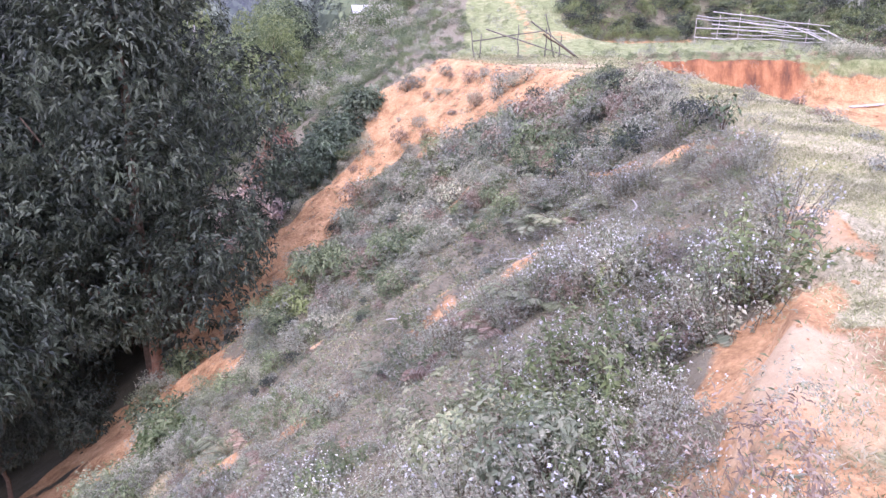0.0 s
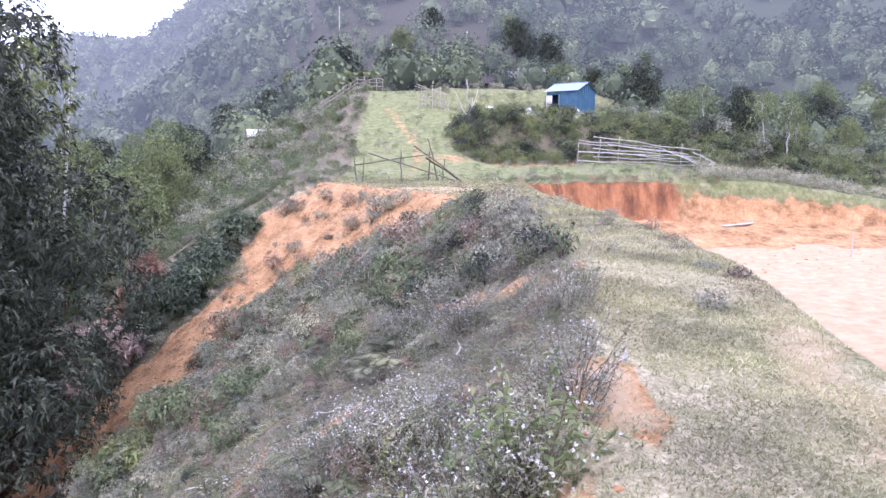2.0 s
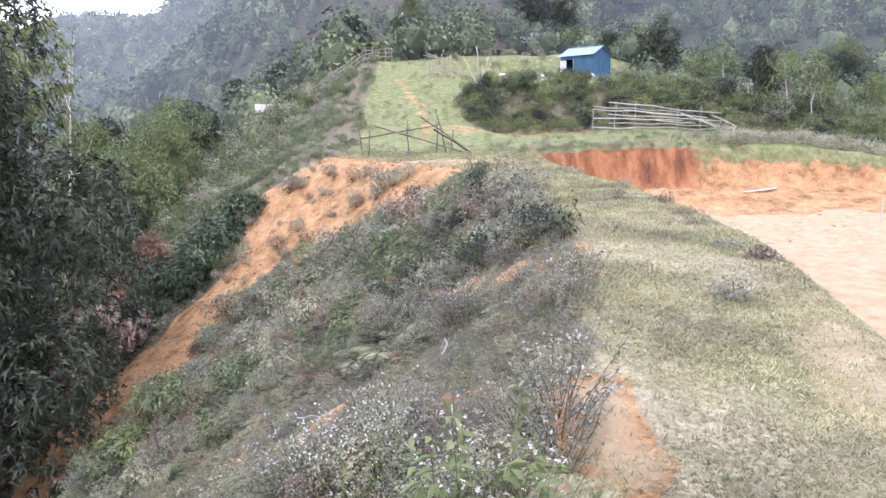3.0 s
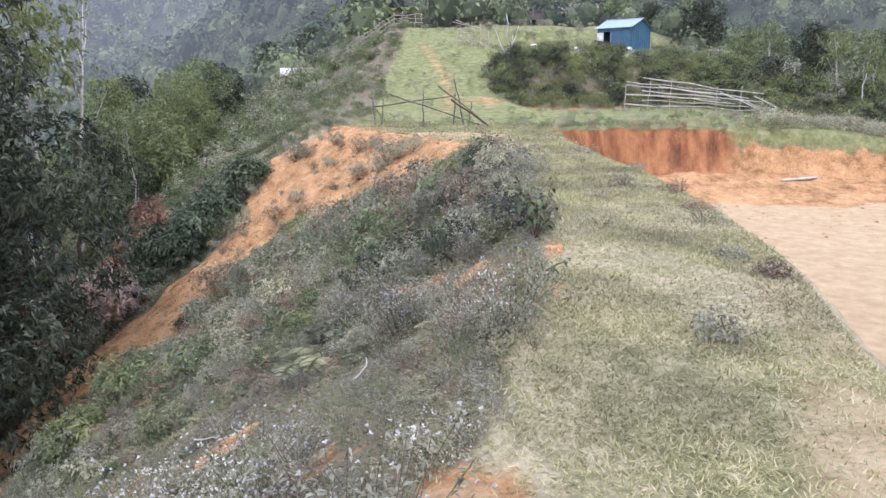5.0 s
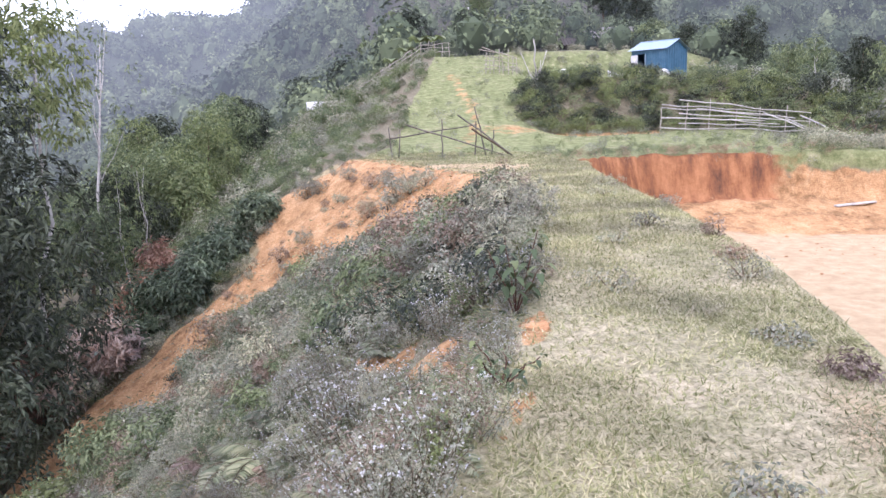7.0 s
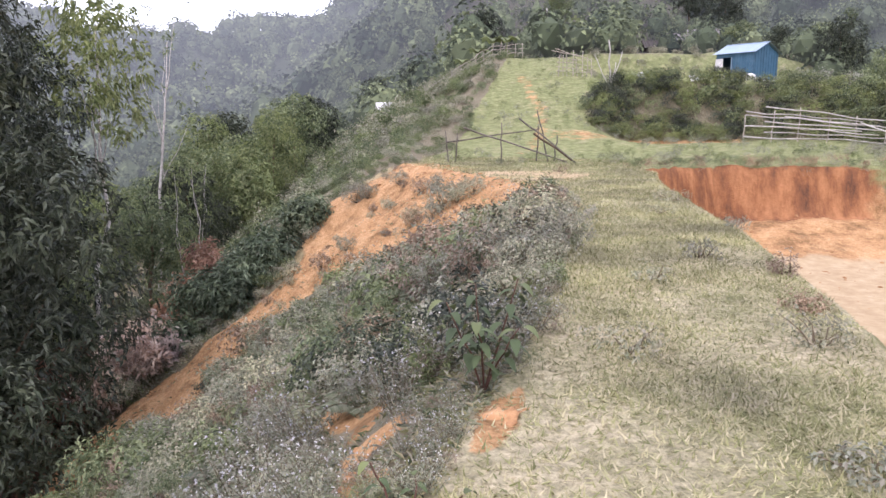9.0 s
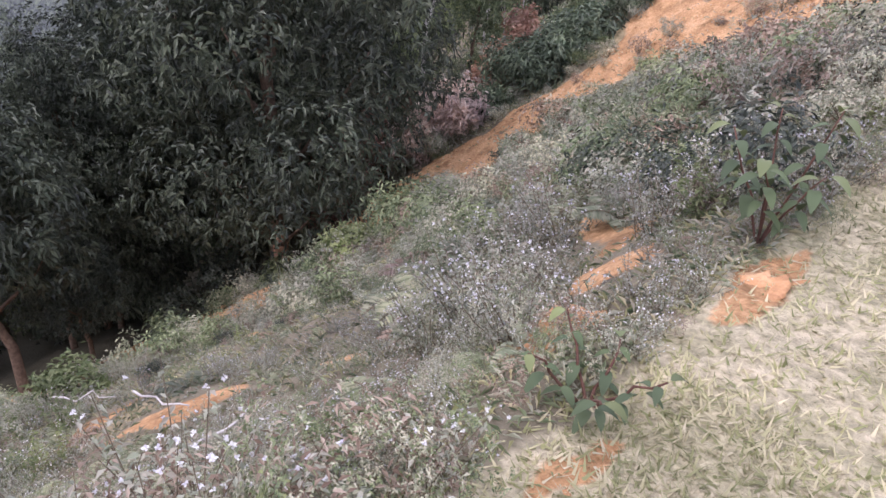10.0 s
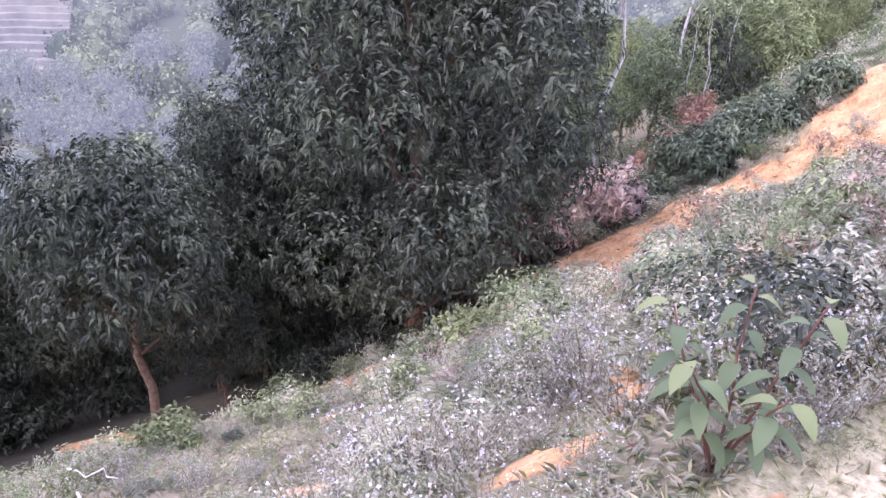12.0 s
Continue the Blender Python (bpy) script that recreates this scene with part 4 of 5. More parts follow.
# bushes that stand out from the growth of the slope
for kind, spots in (
        (shrub_deep, ((2.86, 23.4, 0.8), (1.32, 19.3, 0.9), (3.75, 11.3, 0.85), (2.2, 13.1, 0.55), (4.2, 18.8, 0.85), (0.4, 21.0, 0.8), (3.3, 16.4, 0.6))),
        (shrub, ((1.12, 25.6, 0.8), (1.5, 27.3, 0.6), (4.2, 12.9, 0.5), (-0.8, 25.9, 0.7), (-1.25, 22.9, 1.0), (-2.2, 23.1, 0.9), (3.9, 15.2, 0.8), (2.4, 21.6, 0.8))),
        (shrub_green, ((-2.75, 17.4, 1.5), (-1.3, 16.2, 1.2), (1.0, 15.3, 0.6), (-3.6, 18.4, 1.4))),
        (fern, ((1.8, 11.3, 1.25), (1.5, 11.6, 1.1), (0.6, 14.9, 1.1), (1.2, 14.6, 1.0), (3.3, 8.1, 0.6), (1.9, 4.5, 0.6), (3.0, 9.0, 0.6), (2.4, 12.6, 0.9))),
        (weed_two, ((1.2, 4.4, 1.25), (0.95, 4.9, 1.3), (1.35, 4.9, 1.2), (0.7, 4.4, 1.1), (0.5, 5.0, 1.2), (0.9, 3.9, 1.0), (3.4, 7.95, 0.5), (1.1, 5.4, 1.1)))):
    for x, y, k in spots:
        put(kind, x, y, k)


def hillside_scrub():
    """Bushes that close over the hillsides past the ridge's end."""
    def keep(x, y):
        m = masks(x, y)
        return (1 - m["grass"]) * (1 - m["soil"]) * ramp(left_edge(y) - x, -7, -5)
    q = np.concatenate([places(1300, -16, 3, 29, 66, keep), places(420, -5.5, 1.8, 27.5, 37, keep)])
    far = 0.6 + 1.0 * ramp(q[:, 1], 31, 45)
    for i, (name, label, mat) in enumerate((("grey_scrub", "grey-green scrub on the hillside", LEAF_GREY), ("green_scrub", "green scrub on the hillside", LEAF_MID), ("light_scrub", "light green scrub on the hillside", LEAF_LIGHT))):
        stuff_of(name, label, FAR_SHRUB[1], q[i::3], rng.uniform(0.5, 1.3, len(q[i::3])) * far[i::3] * (0.45 + 0.55 * ramp(left_edge(q[i::3, 1]) - q[i::3, 0], -1, 7)), mat)
    q = places(1000, 6.5, 34, 42.8, 47.5, lambda x, y: ramp(x, 6.5, 7.5) * ramp(y, 43.0, 43.8) * ramp(y, 47.5, 45.5))
    for i, mat in enumerate((LEAF_MID, LEAF_LIGHT, LEAF_DARK)):
        stuff_of("bank_scrub", "dense scrub hanging over the terrace bank", FAR_SHRUB[1], q[i::3], rng.uniform(0.65, 1.15, len(q[i::3])), mat)
    q = places(400, 14, 40, 29, 37, lambda x, y: ramp(x, 14, 16) * ramp(y - yard_back(x), -0.6, 0.2) * ramp(y - yard_back(x), 5, 3) * 0.7)
    stuff_of("bank_grass", "tufts of rough grass and weeds on the yard bank", FAR_SHRUB[1], q, rng.uniform(0.5, 1.1, len(q)), LEAF_GREY)
    q = places(900, 7, 17, 28.5, 32.6, lambda x, y: ramp(np.abs(y - yard_back(x) - 0.15), 0.4, 0.1))
    stuff_of("edge_weeds", "dark weeds overhanging the top of the cut", DRY[1], q[::2], rng.uniform(0.4, 0.8, len(q[::2])), LEAF_MID)
    stuff_of("edge_weeds", "dry weeds overhanging the top of the cut", DRY[1], q[1::2], rng.uniform(0.4, 0.8, len(q[1::2])), LEAF_DRY)
    q = places(520, 20, 46, 43, 62, lambda x, y: ramp(y - 44, 0, 3) * (0.25 + 0.75 * ramp(vnoise(x, y, 4, 53), -0.3, 0.3)))
    for i, mat in enumerate((LEAF_MID, LEAF_GREY, LEAF_DARK, LEAF_LIGHT)):
        stuff_of("hill_scrub", "bushes on the hillside past the hut", FAR_SHRUB[1], q[i::4], rng.uniform(0.8, 2.0, len(q[i::4])), mat)
    q = places(130, 20, 40, 36, 50, lambda x, y: 0.8 + 0 * x)
    stuff_of("field_weeds", "light green weeds of the field past the fence", FAR_SHRUB[1], q, rng.uniform(0.4, 0.9, len(q)), LEAF_LIGHT)
    q = places(160, 8, 32, 60, 66, lambda x, y: 0.5 + 0 * x)
    stuff_of("terrace_weeds", "weeds on the upper terraces by the hut", FAR_SHRUB[1], q, rng.uniform(0.4, 1.0, len(q)), LEAF_GREY)


hillside_scrub()


def understory():
    """Dark bushes that close the wood, added to deepen the shade under its trees."""
    q = places(420, -36, -6, 2, 27, lambda x, y: ramp(slope_d(x, y) - 2.2 * ramp(y, 20, 17), 17, 19) * (np.hypot(x + 8.8, y - 20.2) > 1.5) * 0.8)
    stuff_of("understory", "dark bushes deepening the shade under the trees of the wood", FAR_SHRUB[1], q, rng.uniform(1.2, 3.0, len(q)), LEAF_DARK)


understory()


def tufts():
    q = places(420, -11.5, -2, 7, 19, lambda x, y: ramp(slope_d(x, y), 8, 9) * ramp(slope_d(x, y), 14, 12.5) * (1 - 0.85 * masks(x, y)["soil"]) * (1 - ramp(x, -6.5, -7.5) * ramp(y, 18, 16)))
    for i, mat in enumerate((LEAF_MID, LEAF_GREY, LEAF_FERN)):
        stuff_of("foot_scrub", "scrub and ferns at the foot of the slope", FAR_SHRUB[1], q[i::3], rng.uniform(0.35, 0.85, len(q[i::3])), mat)
    q = places(900, 0, 22, 31, 60, lambda x, y: masks(x, y)["grass"] * (0.3 + 0.7 * ramp(vnoise(x, y, 4, 52), -0.2, 0.4)))
    for i, mat in enumerate((LEAF_LIGHT, LEAF_GREY)):
        stuff_of("grass_tufts", "tufts of grass and weeds on the rise", DRY[1], q[i::2], rng.uniform(0.4, 0.9, len(q[i::2])), mat)


tufts()


def slope_grass():
    """Thin grass and small herbs that close the ground between the weeds."""
    for mat, k, label in ((LEAF_GREY, 90000, "thin grey-green herbs between the weeds"), (GRASS, 70000, "thin dry grass between the weeds"), (LEAF_MID, 50000, "small green herbs between the weeds")):
        y = 1.4 + 26 * rng.random(k) ** 1.4
        x = left_edge(y) - 10.5 * rng.random(k) ** 1.3
        ok = rng.random(k) < ((1 - 0.95 * ramp(masks(x, y)["soil"], 0.2, 0.7)) * (1 - 0.65 * patched(x, y, 1.0)))
        p = np.stack([x[ok], y[ok], height(x[ok], y[ok])], -1)
        n = len(p)
        ln = rng.uniform(0.03, 0.075, n) * (0.6 + p[:, 1] / 14)
        v, f = plain_leaves(p, rng.normal(size=(n, 3)) * [1, 1, 0.3] + [0, 0, 0.8], ln, ln * 0.15, 0.3)
        tagged(new("slope_grass", mesh_of("slope_grass", v, f, mat)), label, "grass", "", "stuff")


slope_grass()


def turf():
    """Short dry grass of the ridge, the bench and the rise."""
    k = 430000
    y = 0.6 + 33 * rng.random(k) ** 1.7
    x = left_edge(y) - 0.2 + rng.random(k) * (np.minimum(right_edge(y), 8) - left_edge(y) + 0.3)
    m = masks(x, y)
    ok = rng.random(k) < m["grass"] * (1 - 0.6 * m["soil"]) * (1 - 0.75 * m["pale"]) * (0.35 + 0.65 * ramp(vnoise(x, y, 0.8, 51), -0.5, 0.3))
    p = np.stack([x[ok], y[ok], height(x[ok], y[ok])], -1)
    n = len(p)
    w = rng.normal(size=(n, 3)) * [1, 1, 0.2] + [0, 0, 0.55]
    ln = rng.uniform(0.014, 0.036, n) * (1 + p[:, 1] / 14)
    side = unit(np.cross(unit(w), [0, 0, 1.0] + 0.3 * rng.normal(size=(n, 3)))) * (ln * 0.1)[:, None]
    v = np.stack([p - side, p + side, p + unit(w) * ln[:, None]], 1).reshape(-1, 3)
    me = mesh_of("turf", v, np.arange(3 * n).reshape(-1, 3), GRASS)
    tagged(new("turf", me), "short dry yellow-green grass on the ridge", "grass", "", "stuff")


turf()


# ---- bushes along the foot of the slope ----
def bush(name, label, mat, x, y, r, tall, leaf, twigs=170, slim=0.3, per=8):
    st, lv = shrub_arrays(twigs, r, tall, leaf, per, slim)
    ob = thing(name, label, "bush", pose(x, y, ground_at(x, y) - 0.05, 0, 0, rng.uniform(0, 360)))
    fine_part("stalk", mesh_of("stalk", *st, STEM_MAT), ob)
    fine_part("foliage", mesh_of("foliage", *lv, mat), ob)
    return ob


for x, y, r, tall in ((-4.8, 27.5, 1.0, 1.5), (-4.0, 28.9, 0.9, 1.4), (-5.8, 27.9, 1.1, 1.8), (-3.2, 30.2, 0.9, 1.2), (-6.1, 26.6, 0.8, 0.9), (-4.6, 28.3, 1.0, 1.6)):
    bush("leafy_bush", "dark green bush with long glossy leaves above the scar", LEAF_LONG, x, y, r, tall, 0.24, 210, 0.28)
for x, y, r, tall in ((-6.5, 29.6, 0.7, 2.0), (-7.4, 28.4, 0.55, 1.5), (-7.0, 29.0, 0.6, 1.5), (-8.2, 27.6, 0.6, 1.4)):
    bush("withered_bush", "rust-red withered bush among green leaves", LEAF_RUST, x, y, r, tall, 0.22, 120, 0.3)
for x, y, r, tall in ((-6.7, 26.1, 1.0, 1.4), (-7.4, 26.2, 1.1, 1.7), (-7.9, 26.9, 0.9, 1.6), (-7.1, 26.9, 0.9, 1.5), (-6.3, 26.3, 0.7, 1.1), (-7.9, 25.6, 0.9, 1.4)):
    bush("dead_bush", "bush of pale bleached dead leaves", LEAF_PALE, x, y, r, tall, 0.22, 190, 0.3)
for x, y, r, tall in ((-9.5, 26.0, 1.1, 1.8), (-9.9, 24.4, 1.1, 1.7), (-9.6, 27.0, 1.1, 1.9), (-10.8, 25.4, 1.2, 2.0), (-9.7, 23.4, 0.8, 1.1)):
    bush("dead_bush", "dark brown dead bush with hanging dry fronds", LEAF_DEAD, x, y, r, tall, 0.38, 240, 0.14)
for x, y, r, tall, mat in ((-2.9, 18.6, 0.7, 0.8, LEAF_MID), (-3.3, 19.6, 0.6, 0.7, LEAF_GREY), (-3.6, 17.0, 0.7, 0.8, LEAF_LIGHT), (-7.2, 18.8, 0.6, 0.7, LEAF_MID), (-9.6, 17.5, 0.9, 1.1, LEAF_DARK), (-6.5, 15.0, 0.7, 0.8, LEAF_MID), (-10.8, 20.0, 0.9, 1.3, LEAF_DARK), (-5.0, 12.0, 0.7, 0.7, LEAF_LIGHT)):
    bush("leafy_bush", "leafy green bush at the foot of the slope", mat, x, y, r, tall, 0.14, 120, 0.4)
bush("round_tree", "rounded olive-green bushy tree in the valley", LEAF_LIGHT, -11.2, 45.0, 2.6, 5.0, 0.3, 420, 0.35)
bush("leafy_bush", "light green clump of long leaves on the mound", LEAF_LIGHT, 2.4, 20.6, 0.4, 0.45, 0.16, 40, 0.25)
bush("flowering_bush", "leafy light green bush with white flower heads at the path", LEAF_FERN, 0.55, 3.7, 0.5, 0.7, 0.06, 220, 0.5)
bush("flowering_bush", "leafy light green bush with white flower heads at the path", LEAF_FERN, 0.1, 4.7, 0.6, 0.65, 0.06, 220, 0.5)

# low bushes on the turf of the ridge and along its edges
for x, y, r, tall, mat in ((5.22, 13.3, 0.3, 0.3, LEAF_GREY), (5.9, 14.5, 0.35, 0.4, LEAF_GREY), (6.0, 11.5, 0.35, 0.45, LEAF_GREY), (6.15, 18.3, 0.45, 0.5, LEAF_GREY), (4.75, 11.2, 0.4, 0.35, LEAF_GREY), (3.9, 15.2, 0.45, 0.6, LEAF_GREY),
                           (6.5, 13.7, 0.2, 0.4, LEAF_DRY), (6.6, 20.2, 0.5, 0.5, LEAF_GREY), (4.35, 17.5, 0.4, 0.45, LEAF_GREY), (1.4, 27.4, 0.35, 0.35, LEAF_GREY), (0.8, 25.5, 0.4, 0.4, LEAF_GREY), (2.6, 23.2, 0.4, 0.35, LEAF_GREY),
                           (5.5, 9.6, 0.25, 0.2, LEAF_GREY), (4.6, 7.6, 0.3, 0.3, LEAF_GREY), (6.25, 12.4, 0.25, 0.3, LEAF_DRY), (5.6, 9.0, 0.2, 0.3, LEAF_DRY), (5.0, 27.5, 0.4, 0.4, LEAF_DRY), (6.9, 17.0, 0.3, 0.3, LEAF_GREY)):
    bush("low_bush", "low grey-green bush with tiny leaves on the turf" if mat is LEAF_GREY else "small dry brown bush at the turf's edge", mat, x, y, r * 0.8, tall * 0.7, 0.035, 60, 0.5, 5)


def broad_leaf_plant(x, y, tall, n, turn, size):
    """Upright plant with big ribbed leaves hanging from reddish stalks."""
    ob = thing("broadleaf_plant", "young plant with big green leaves on reddish stalks", "plant", pose(x, y, ground_at(x, y) - 0.03, 0, 0, turn))
    for b in range(5):
        a = b * 1.35
        tip = np.array([math.cos(a) * 0.2, math.sin(a) * 0.2, tall * (1 - 0.09 * b)])
        branch = part("branch", mesh_of("branch", *tube(bent((0, 0, 0), tip, -0.03, 0.01, 6), np.linspace(0.006, 0.003, 6), 6), RED_STALK, True), ob)
        for k in range(n):
            t = 0.4 + 0.6 * k / (n - 1)
            ang = k * 2.4 + b
            way = np.array([math.cos(ang), math.sin(ang), 0.1 + 0.9 * max(0.0, t - 0.75)])
            v, f = broad_leaf(tip * t, way, rng.uniform(0.75, 1.1) * size)
            part("leaf", mesh_of("leaf", v, f, LEAF_BROAD if t < 0.93 else LEAF_YOUNG, True), branch)


def broad_leaf(foot, way, length):
    way = way / np.linalg.norm(way)
    side = np.cross(way, [0, 0, 1.0])
    side /= np.linalg.norm(side)
    up = np.cross(side, way)
    v, n = [], 7
    for i in range(n):
        t = i / (n - 1)
        w = length * 0.26 * math.sin(math.pi * min(1, 0.05 + t * 0.95)) ** 0.8
        mid = foot + way * length * (0.15 + t) + up * 0 - np.array([0, 0, 1.0]) * length * 0.75 * t * t
        v += [mid - side * w + up * w * 0.35, mid, mid + side * w + up * w * 0.35]
    f = [(3 * i + j, 3 * i + j + 1, 3 * i + j + 4, 3 * i + j + 3) for i in range(n - 1) for j in range(2)]
    return v, f


RED_STALK = rough_material("reddish_stalk", [(0.07, 0.035, 0.025), (0.14, 0.07, 0.045)], 15)
LEAF_BROAD = leaf_material("broad_ribbed_leaves", [(0.025, 0.042, 0.02), (0.055, 0.082, 0.04), (0.12, 0.15, 0.07)], 0.7, 0.15)
LEAF_YOUNG = leaf_material("young_yellow_green_leaves", [(0.07, 0.095, 0.04), (0.15, 0.175, 0.075)], 0.6, 0.2)
broad_leaf_plant(3.9, 10.4, 0.62, 12, 30, 0.1)
broad_leaf_plant(3.72, 8.95, 0.24, 7, 140, 0.07)


# ---- bamboo gate, fences and poles ----
def pole_part(name, parent, a, b, r=0.03, wob=0.02, mat=None):
    return part(name, mesh_of(name, *tube(bent(a, b, 0, wob, 6), np.linspace(r, r * 0.7, 6), 6), mat or BAMBOO, True), parent)


def on_ground(x, y, up=0.0):
    return np.array([x, y, ground_at(x, y) + up])


POLE_DARK = rough_material("dark_weathered_poles", [(0.07, 0.06, 0.05), (0.14, 0.12, 0.1), (0.22, 0.2, 0.17)], 12)
gate = thing("bamboo_gate", "rickety gate of thin bamboo poles across the track", "gate", Matrix.Identity(4))
for x, y, h, dx in ((1.3, 32.2, 1.1, -0.12), (1.5, 32.2, 1.0, 0.1), (3.12, 31.9, 1.35, 0.0), (4.3, 32.4, 1.2, 0.05), (4.75, 32.4, 1.75, -0.45), (4.9, 32.5, 0.9, 0.1)):
    pole_part("post", gate, on_ground(x, y, -0.2), on_ground(x, y) + [dx, 0, h], 0.03, 0.02, POLE_DARK)
pole_part("rail", gate, (1.2, 32.3, 0.75), (4.4, 32.4, 1.2), 0.03, 0.02, POLE_DARK)
pole_part("rail", gate, (1.8, 32.3, 1.25), (5.3, 31.7, 0.12), 0.03, 0.02, POLE_DARK)
pole_part("rail", gate, (3.7, 32.4, 1.55), (5.6, 31.6, 0.1), 0.03, 0.02, POLE_DARK)
pole_part("rail", gate, (4.2, 32.3, 1.05), (5.5, 31.9, 0.15), 0.04, 0.02, BARK)

fence = thing("bamboo_fence", "long fence of stacked grey bamboo rails on the bench", "fence", Matrix.Identity(4))
FX0, FX1, FY0, FY1 = 13.6, 20.3, 41.6, 40.6
for i in range(7):
    t = i / 6
    x, y = FX0 + (FX1 - FX0) * t, FY0 + (FY1 - FY0) * t
    pole_part("post", fence, on_ground(x, y, -0.2), on_ground(x + 0.1 * (i % 2), y, 1.25 + 0.2 * (i % 3) - 0.4 * t), 0.03)
for i in range(9):
    z0, z1 = 0.3 + 0.16 * i, 0.25 + 0.1 * i
    a, b = 0.12 * (i % 3) - (0.12 if i > 6 else 0), 1.0 - 0.1 * (i % 4)
    p = on_ground(FX0 + (FX1 - FX0) * a, FY0 + (FY1 - FY0) * a - 0.05, z0)
    q = on_ground(FX0 + (FX1 - FX0) * b, FY0 + (FY1 - FY0) * b - 0.05, z1)
    pole_part("rail", fence, p, q, 0.035, 0.05, BARK_PALE)
for a, b in (((18.2, 40.8, 1.35), (21.8, 36.5, -0.75)), ((19.2, 40.7, 1.1), (21.4, 37.0, -0.6)), ((19.8, 40.5, 1.2), (22.2, 36.0, -0.9))):
    pole_part("rail", fence, a, b, 0.035, 0.05, BARK_PALE)

brush_pile = thing("brush_pile", "tangle of dead grey branches at the fence's end", "branches", Matrix.Identity(4))
for i in range(26):
    t = rng.random()
    x, y = 20.3 + 1.8 * t + rng.normal() * 0.25, 40.0 - 4.5 * t + rng.normal() * 0.3
    p = on_ground(x, y, rng.uniform(0, 0.4))
    pole_part("branch", brush_pile, p, p + np.array([rng.normal() * 0.8, rng.normal() * 0.8, rng.uniform(0.1, 0.9)]), 0.016, 0.05, BARK)

hill_fence = thing("wattle_fence", "crooked stick fence along the crest of the rise", "fence", Matrix.Identity(4))
for i in range(13):
    x, y = -2.6 + 0.5 * i, 54.0 + 0.45 * i
    pole_part("post", hill_fence, on_ground(x, y, -0.2), on_ground(x + rng.normal() * 0.06, y, rng.uniform(0.8, 1.2)), 0.03)
for h in (0.35, 0.65, 0.9):
    for i in range(3):
        x, y = -2.6 + 2.0 * i, 54.0 + 1.8 * i
        pole_part("rail", hill_fence, on_ground(x, y, h), on_ground(x + 2.1, y + 1.9, h + 0.05), 0.025, 0.05)

pen = thing("wattle_fence", "small woven stick pen beside the terrace", "fence", Matrix.Identity(4))
for i in range(8):
    x, y = 5.6 + 0.28 * i, 51.5 + 0.05 * i
    pole_part("post", pen, on_ground(x, y, -0.2), on_ground(x + rng.normal() * 0.05, y, rng.uniform(1.1, 1.5)), 0.028)
for h in (0.3, 0.55, 0.8, 1.05):
    pole_part("rail", pen, on_ground(5.5, 51.5, h), on_ground(7.7, 51.9, h + rng.normal() * 0.06), 0.022, 0.04)
for a, b in (((5.2, 51.0), (7.0, 53.0)), ((5.4, 51.4), (7.6, 52.6))):
    pole_part("rail", pen, on_ground(*a, 1.6), on_ground(*b, 1.0), 0.03)

snag = thing("dead_branch", "bare forked dead branch standing on the bank", "branch", Matrix.Identity(4))
base = on_ground(8.1, 45.8, -0.1)
for d, r in (((-0.2, 0, 2.6), 0.05), ((0.5, 0, 2.0), 0.03), ((-0.9, 0, 1.9), 0.03), ((0.2, 0.1, 1.5), 0.025)):
    pole_part("branch", snag, base + np.array([0, 0, 0.3 * (r < 0.05)]), base + np.array(d), r, 0.06, BARK_PALE)

for x, y, h, r in ((5.4, 84, 3.0, 0.07), (-0.7, 108, 5.0, 0.1), (14.5, 90, 2.5, 0.06), (18.58, 25.1, 1.0, 0.03)):
    post = thing("wooden_post", "slim pale upright wooden post", "post", pose(x, y, ground_at(x, y) - 0.2))
    pole_part("shaft", post, (0, 0, 0), (0.03, 0, h), r, 0.01, BARK_PALE)


# ---- the blue hut and what lies by it ----
def box_mesh(name, lo, hi, mat, bevel=0.0):
    bm = bmesh.new()
    bmesh.ops.create_cube(bm, size=1)
    for v in bm.verts:
        v.co = Vector([lo[i] + (v.co[i] + 0.5) * (hi[i] - lo[i]) for i in range(3)])
    if bevel:
        bmesh.ops.bevel(bm, geom=list(bm.edges), offset=bevel, segments=1, affect="EDGES")
    me = bpy.data.meshes.new(name)
    bm.to_mesh(me)
    bm.free()
    me.materials.append(mat)
    return me


def ribbed_sheet(name, corner, along, up, mat, pitch=0.2, depth=0.02, thick=0.006):
    """A trapezoid-ribbed metal sheet with the given edges; the ribs run along up."""
    corner, along, up = (np.asarray(v, float) for v in (corner, along, up))
    ln = np.linalg.norm(along)
    out = np.cross(along, up)
    out /= np.linalg.norm(out)
    xs, hs = [0.0], [0.0]
    k = int(ln / pitch)
    for i in range(k):
        for f, h in ((0.55, 0), (0.65, 1), (0.85, 1), (0.95, 0)):
            xs.append((i + f) * ln / k)
            hs.append(h)
    xs.append(ln)
    hs.append(0.0)
    rows = []
    for off in (0, -thick):
        for t in (0, 1):
            rows.append([corner + along * x / ln + out * (h * depth + off) + up * t for x, h in zip(xs, hs)])
    n = len(xs)
    v = [p for r in rows for p in r]
    f = []
    for i in range(n - 1):
        f += [(i, i + 1, n + i + 1, n + i), (3 * n + i, 3 * n + i + 1, 2 * n + i + 1, 2 * n + i), (i + 1, i, 2 * n + i, 2 * n + i + 1), (n + i, n + i + 1, 3 * n + i + 1, 3 * n + i)]
    return mesh_of(name, v, f, mat)


def metal_material(name, colours, rough=0.5):
    m = rough_material(name, colours, 2.0, 0.1, 0.004, rough)
    m.node_tree.nodes["Principled BSDF"].inputs["Specular IOR Level"].default_value = 0.5
    return m


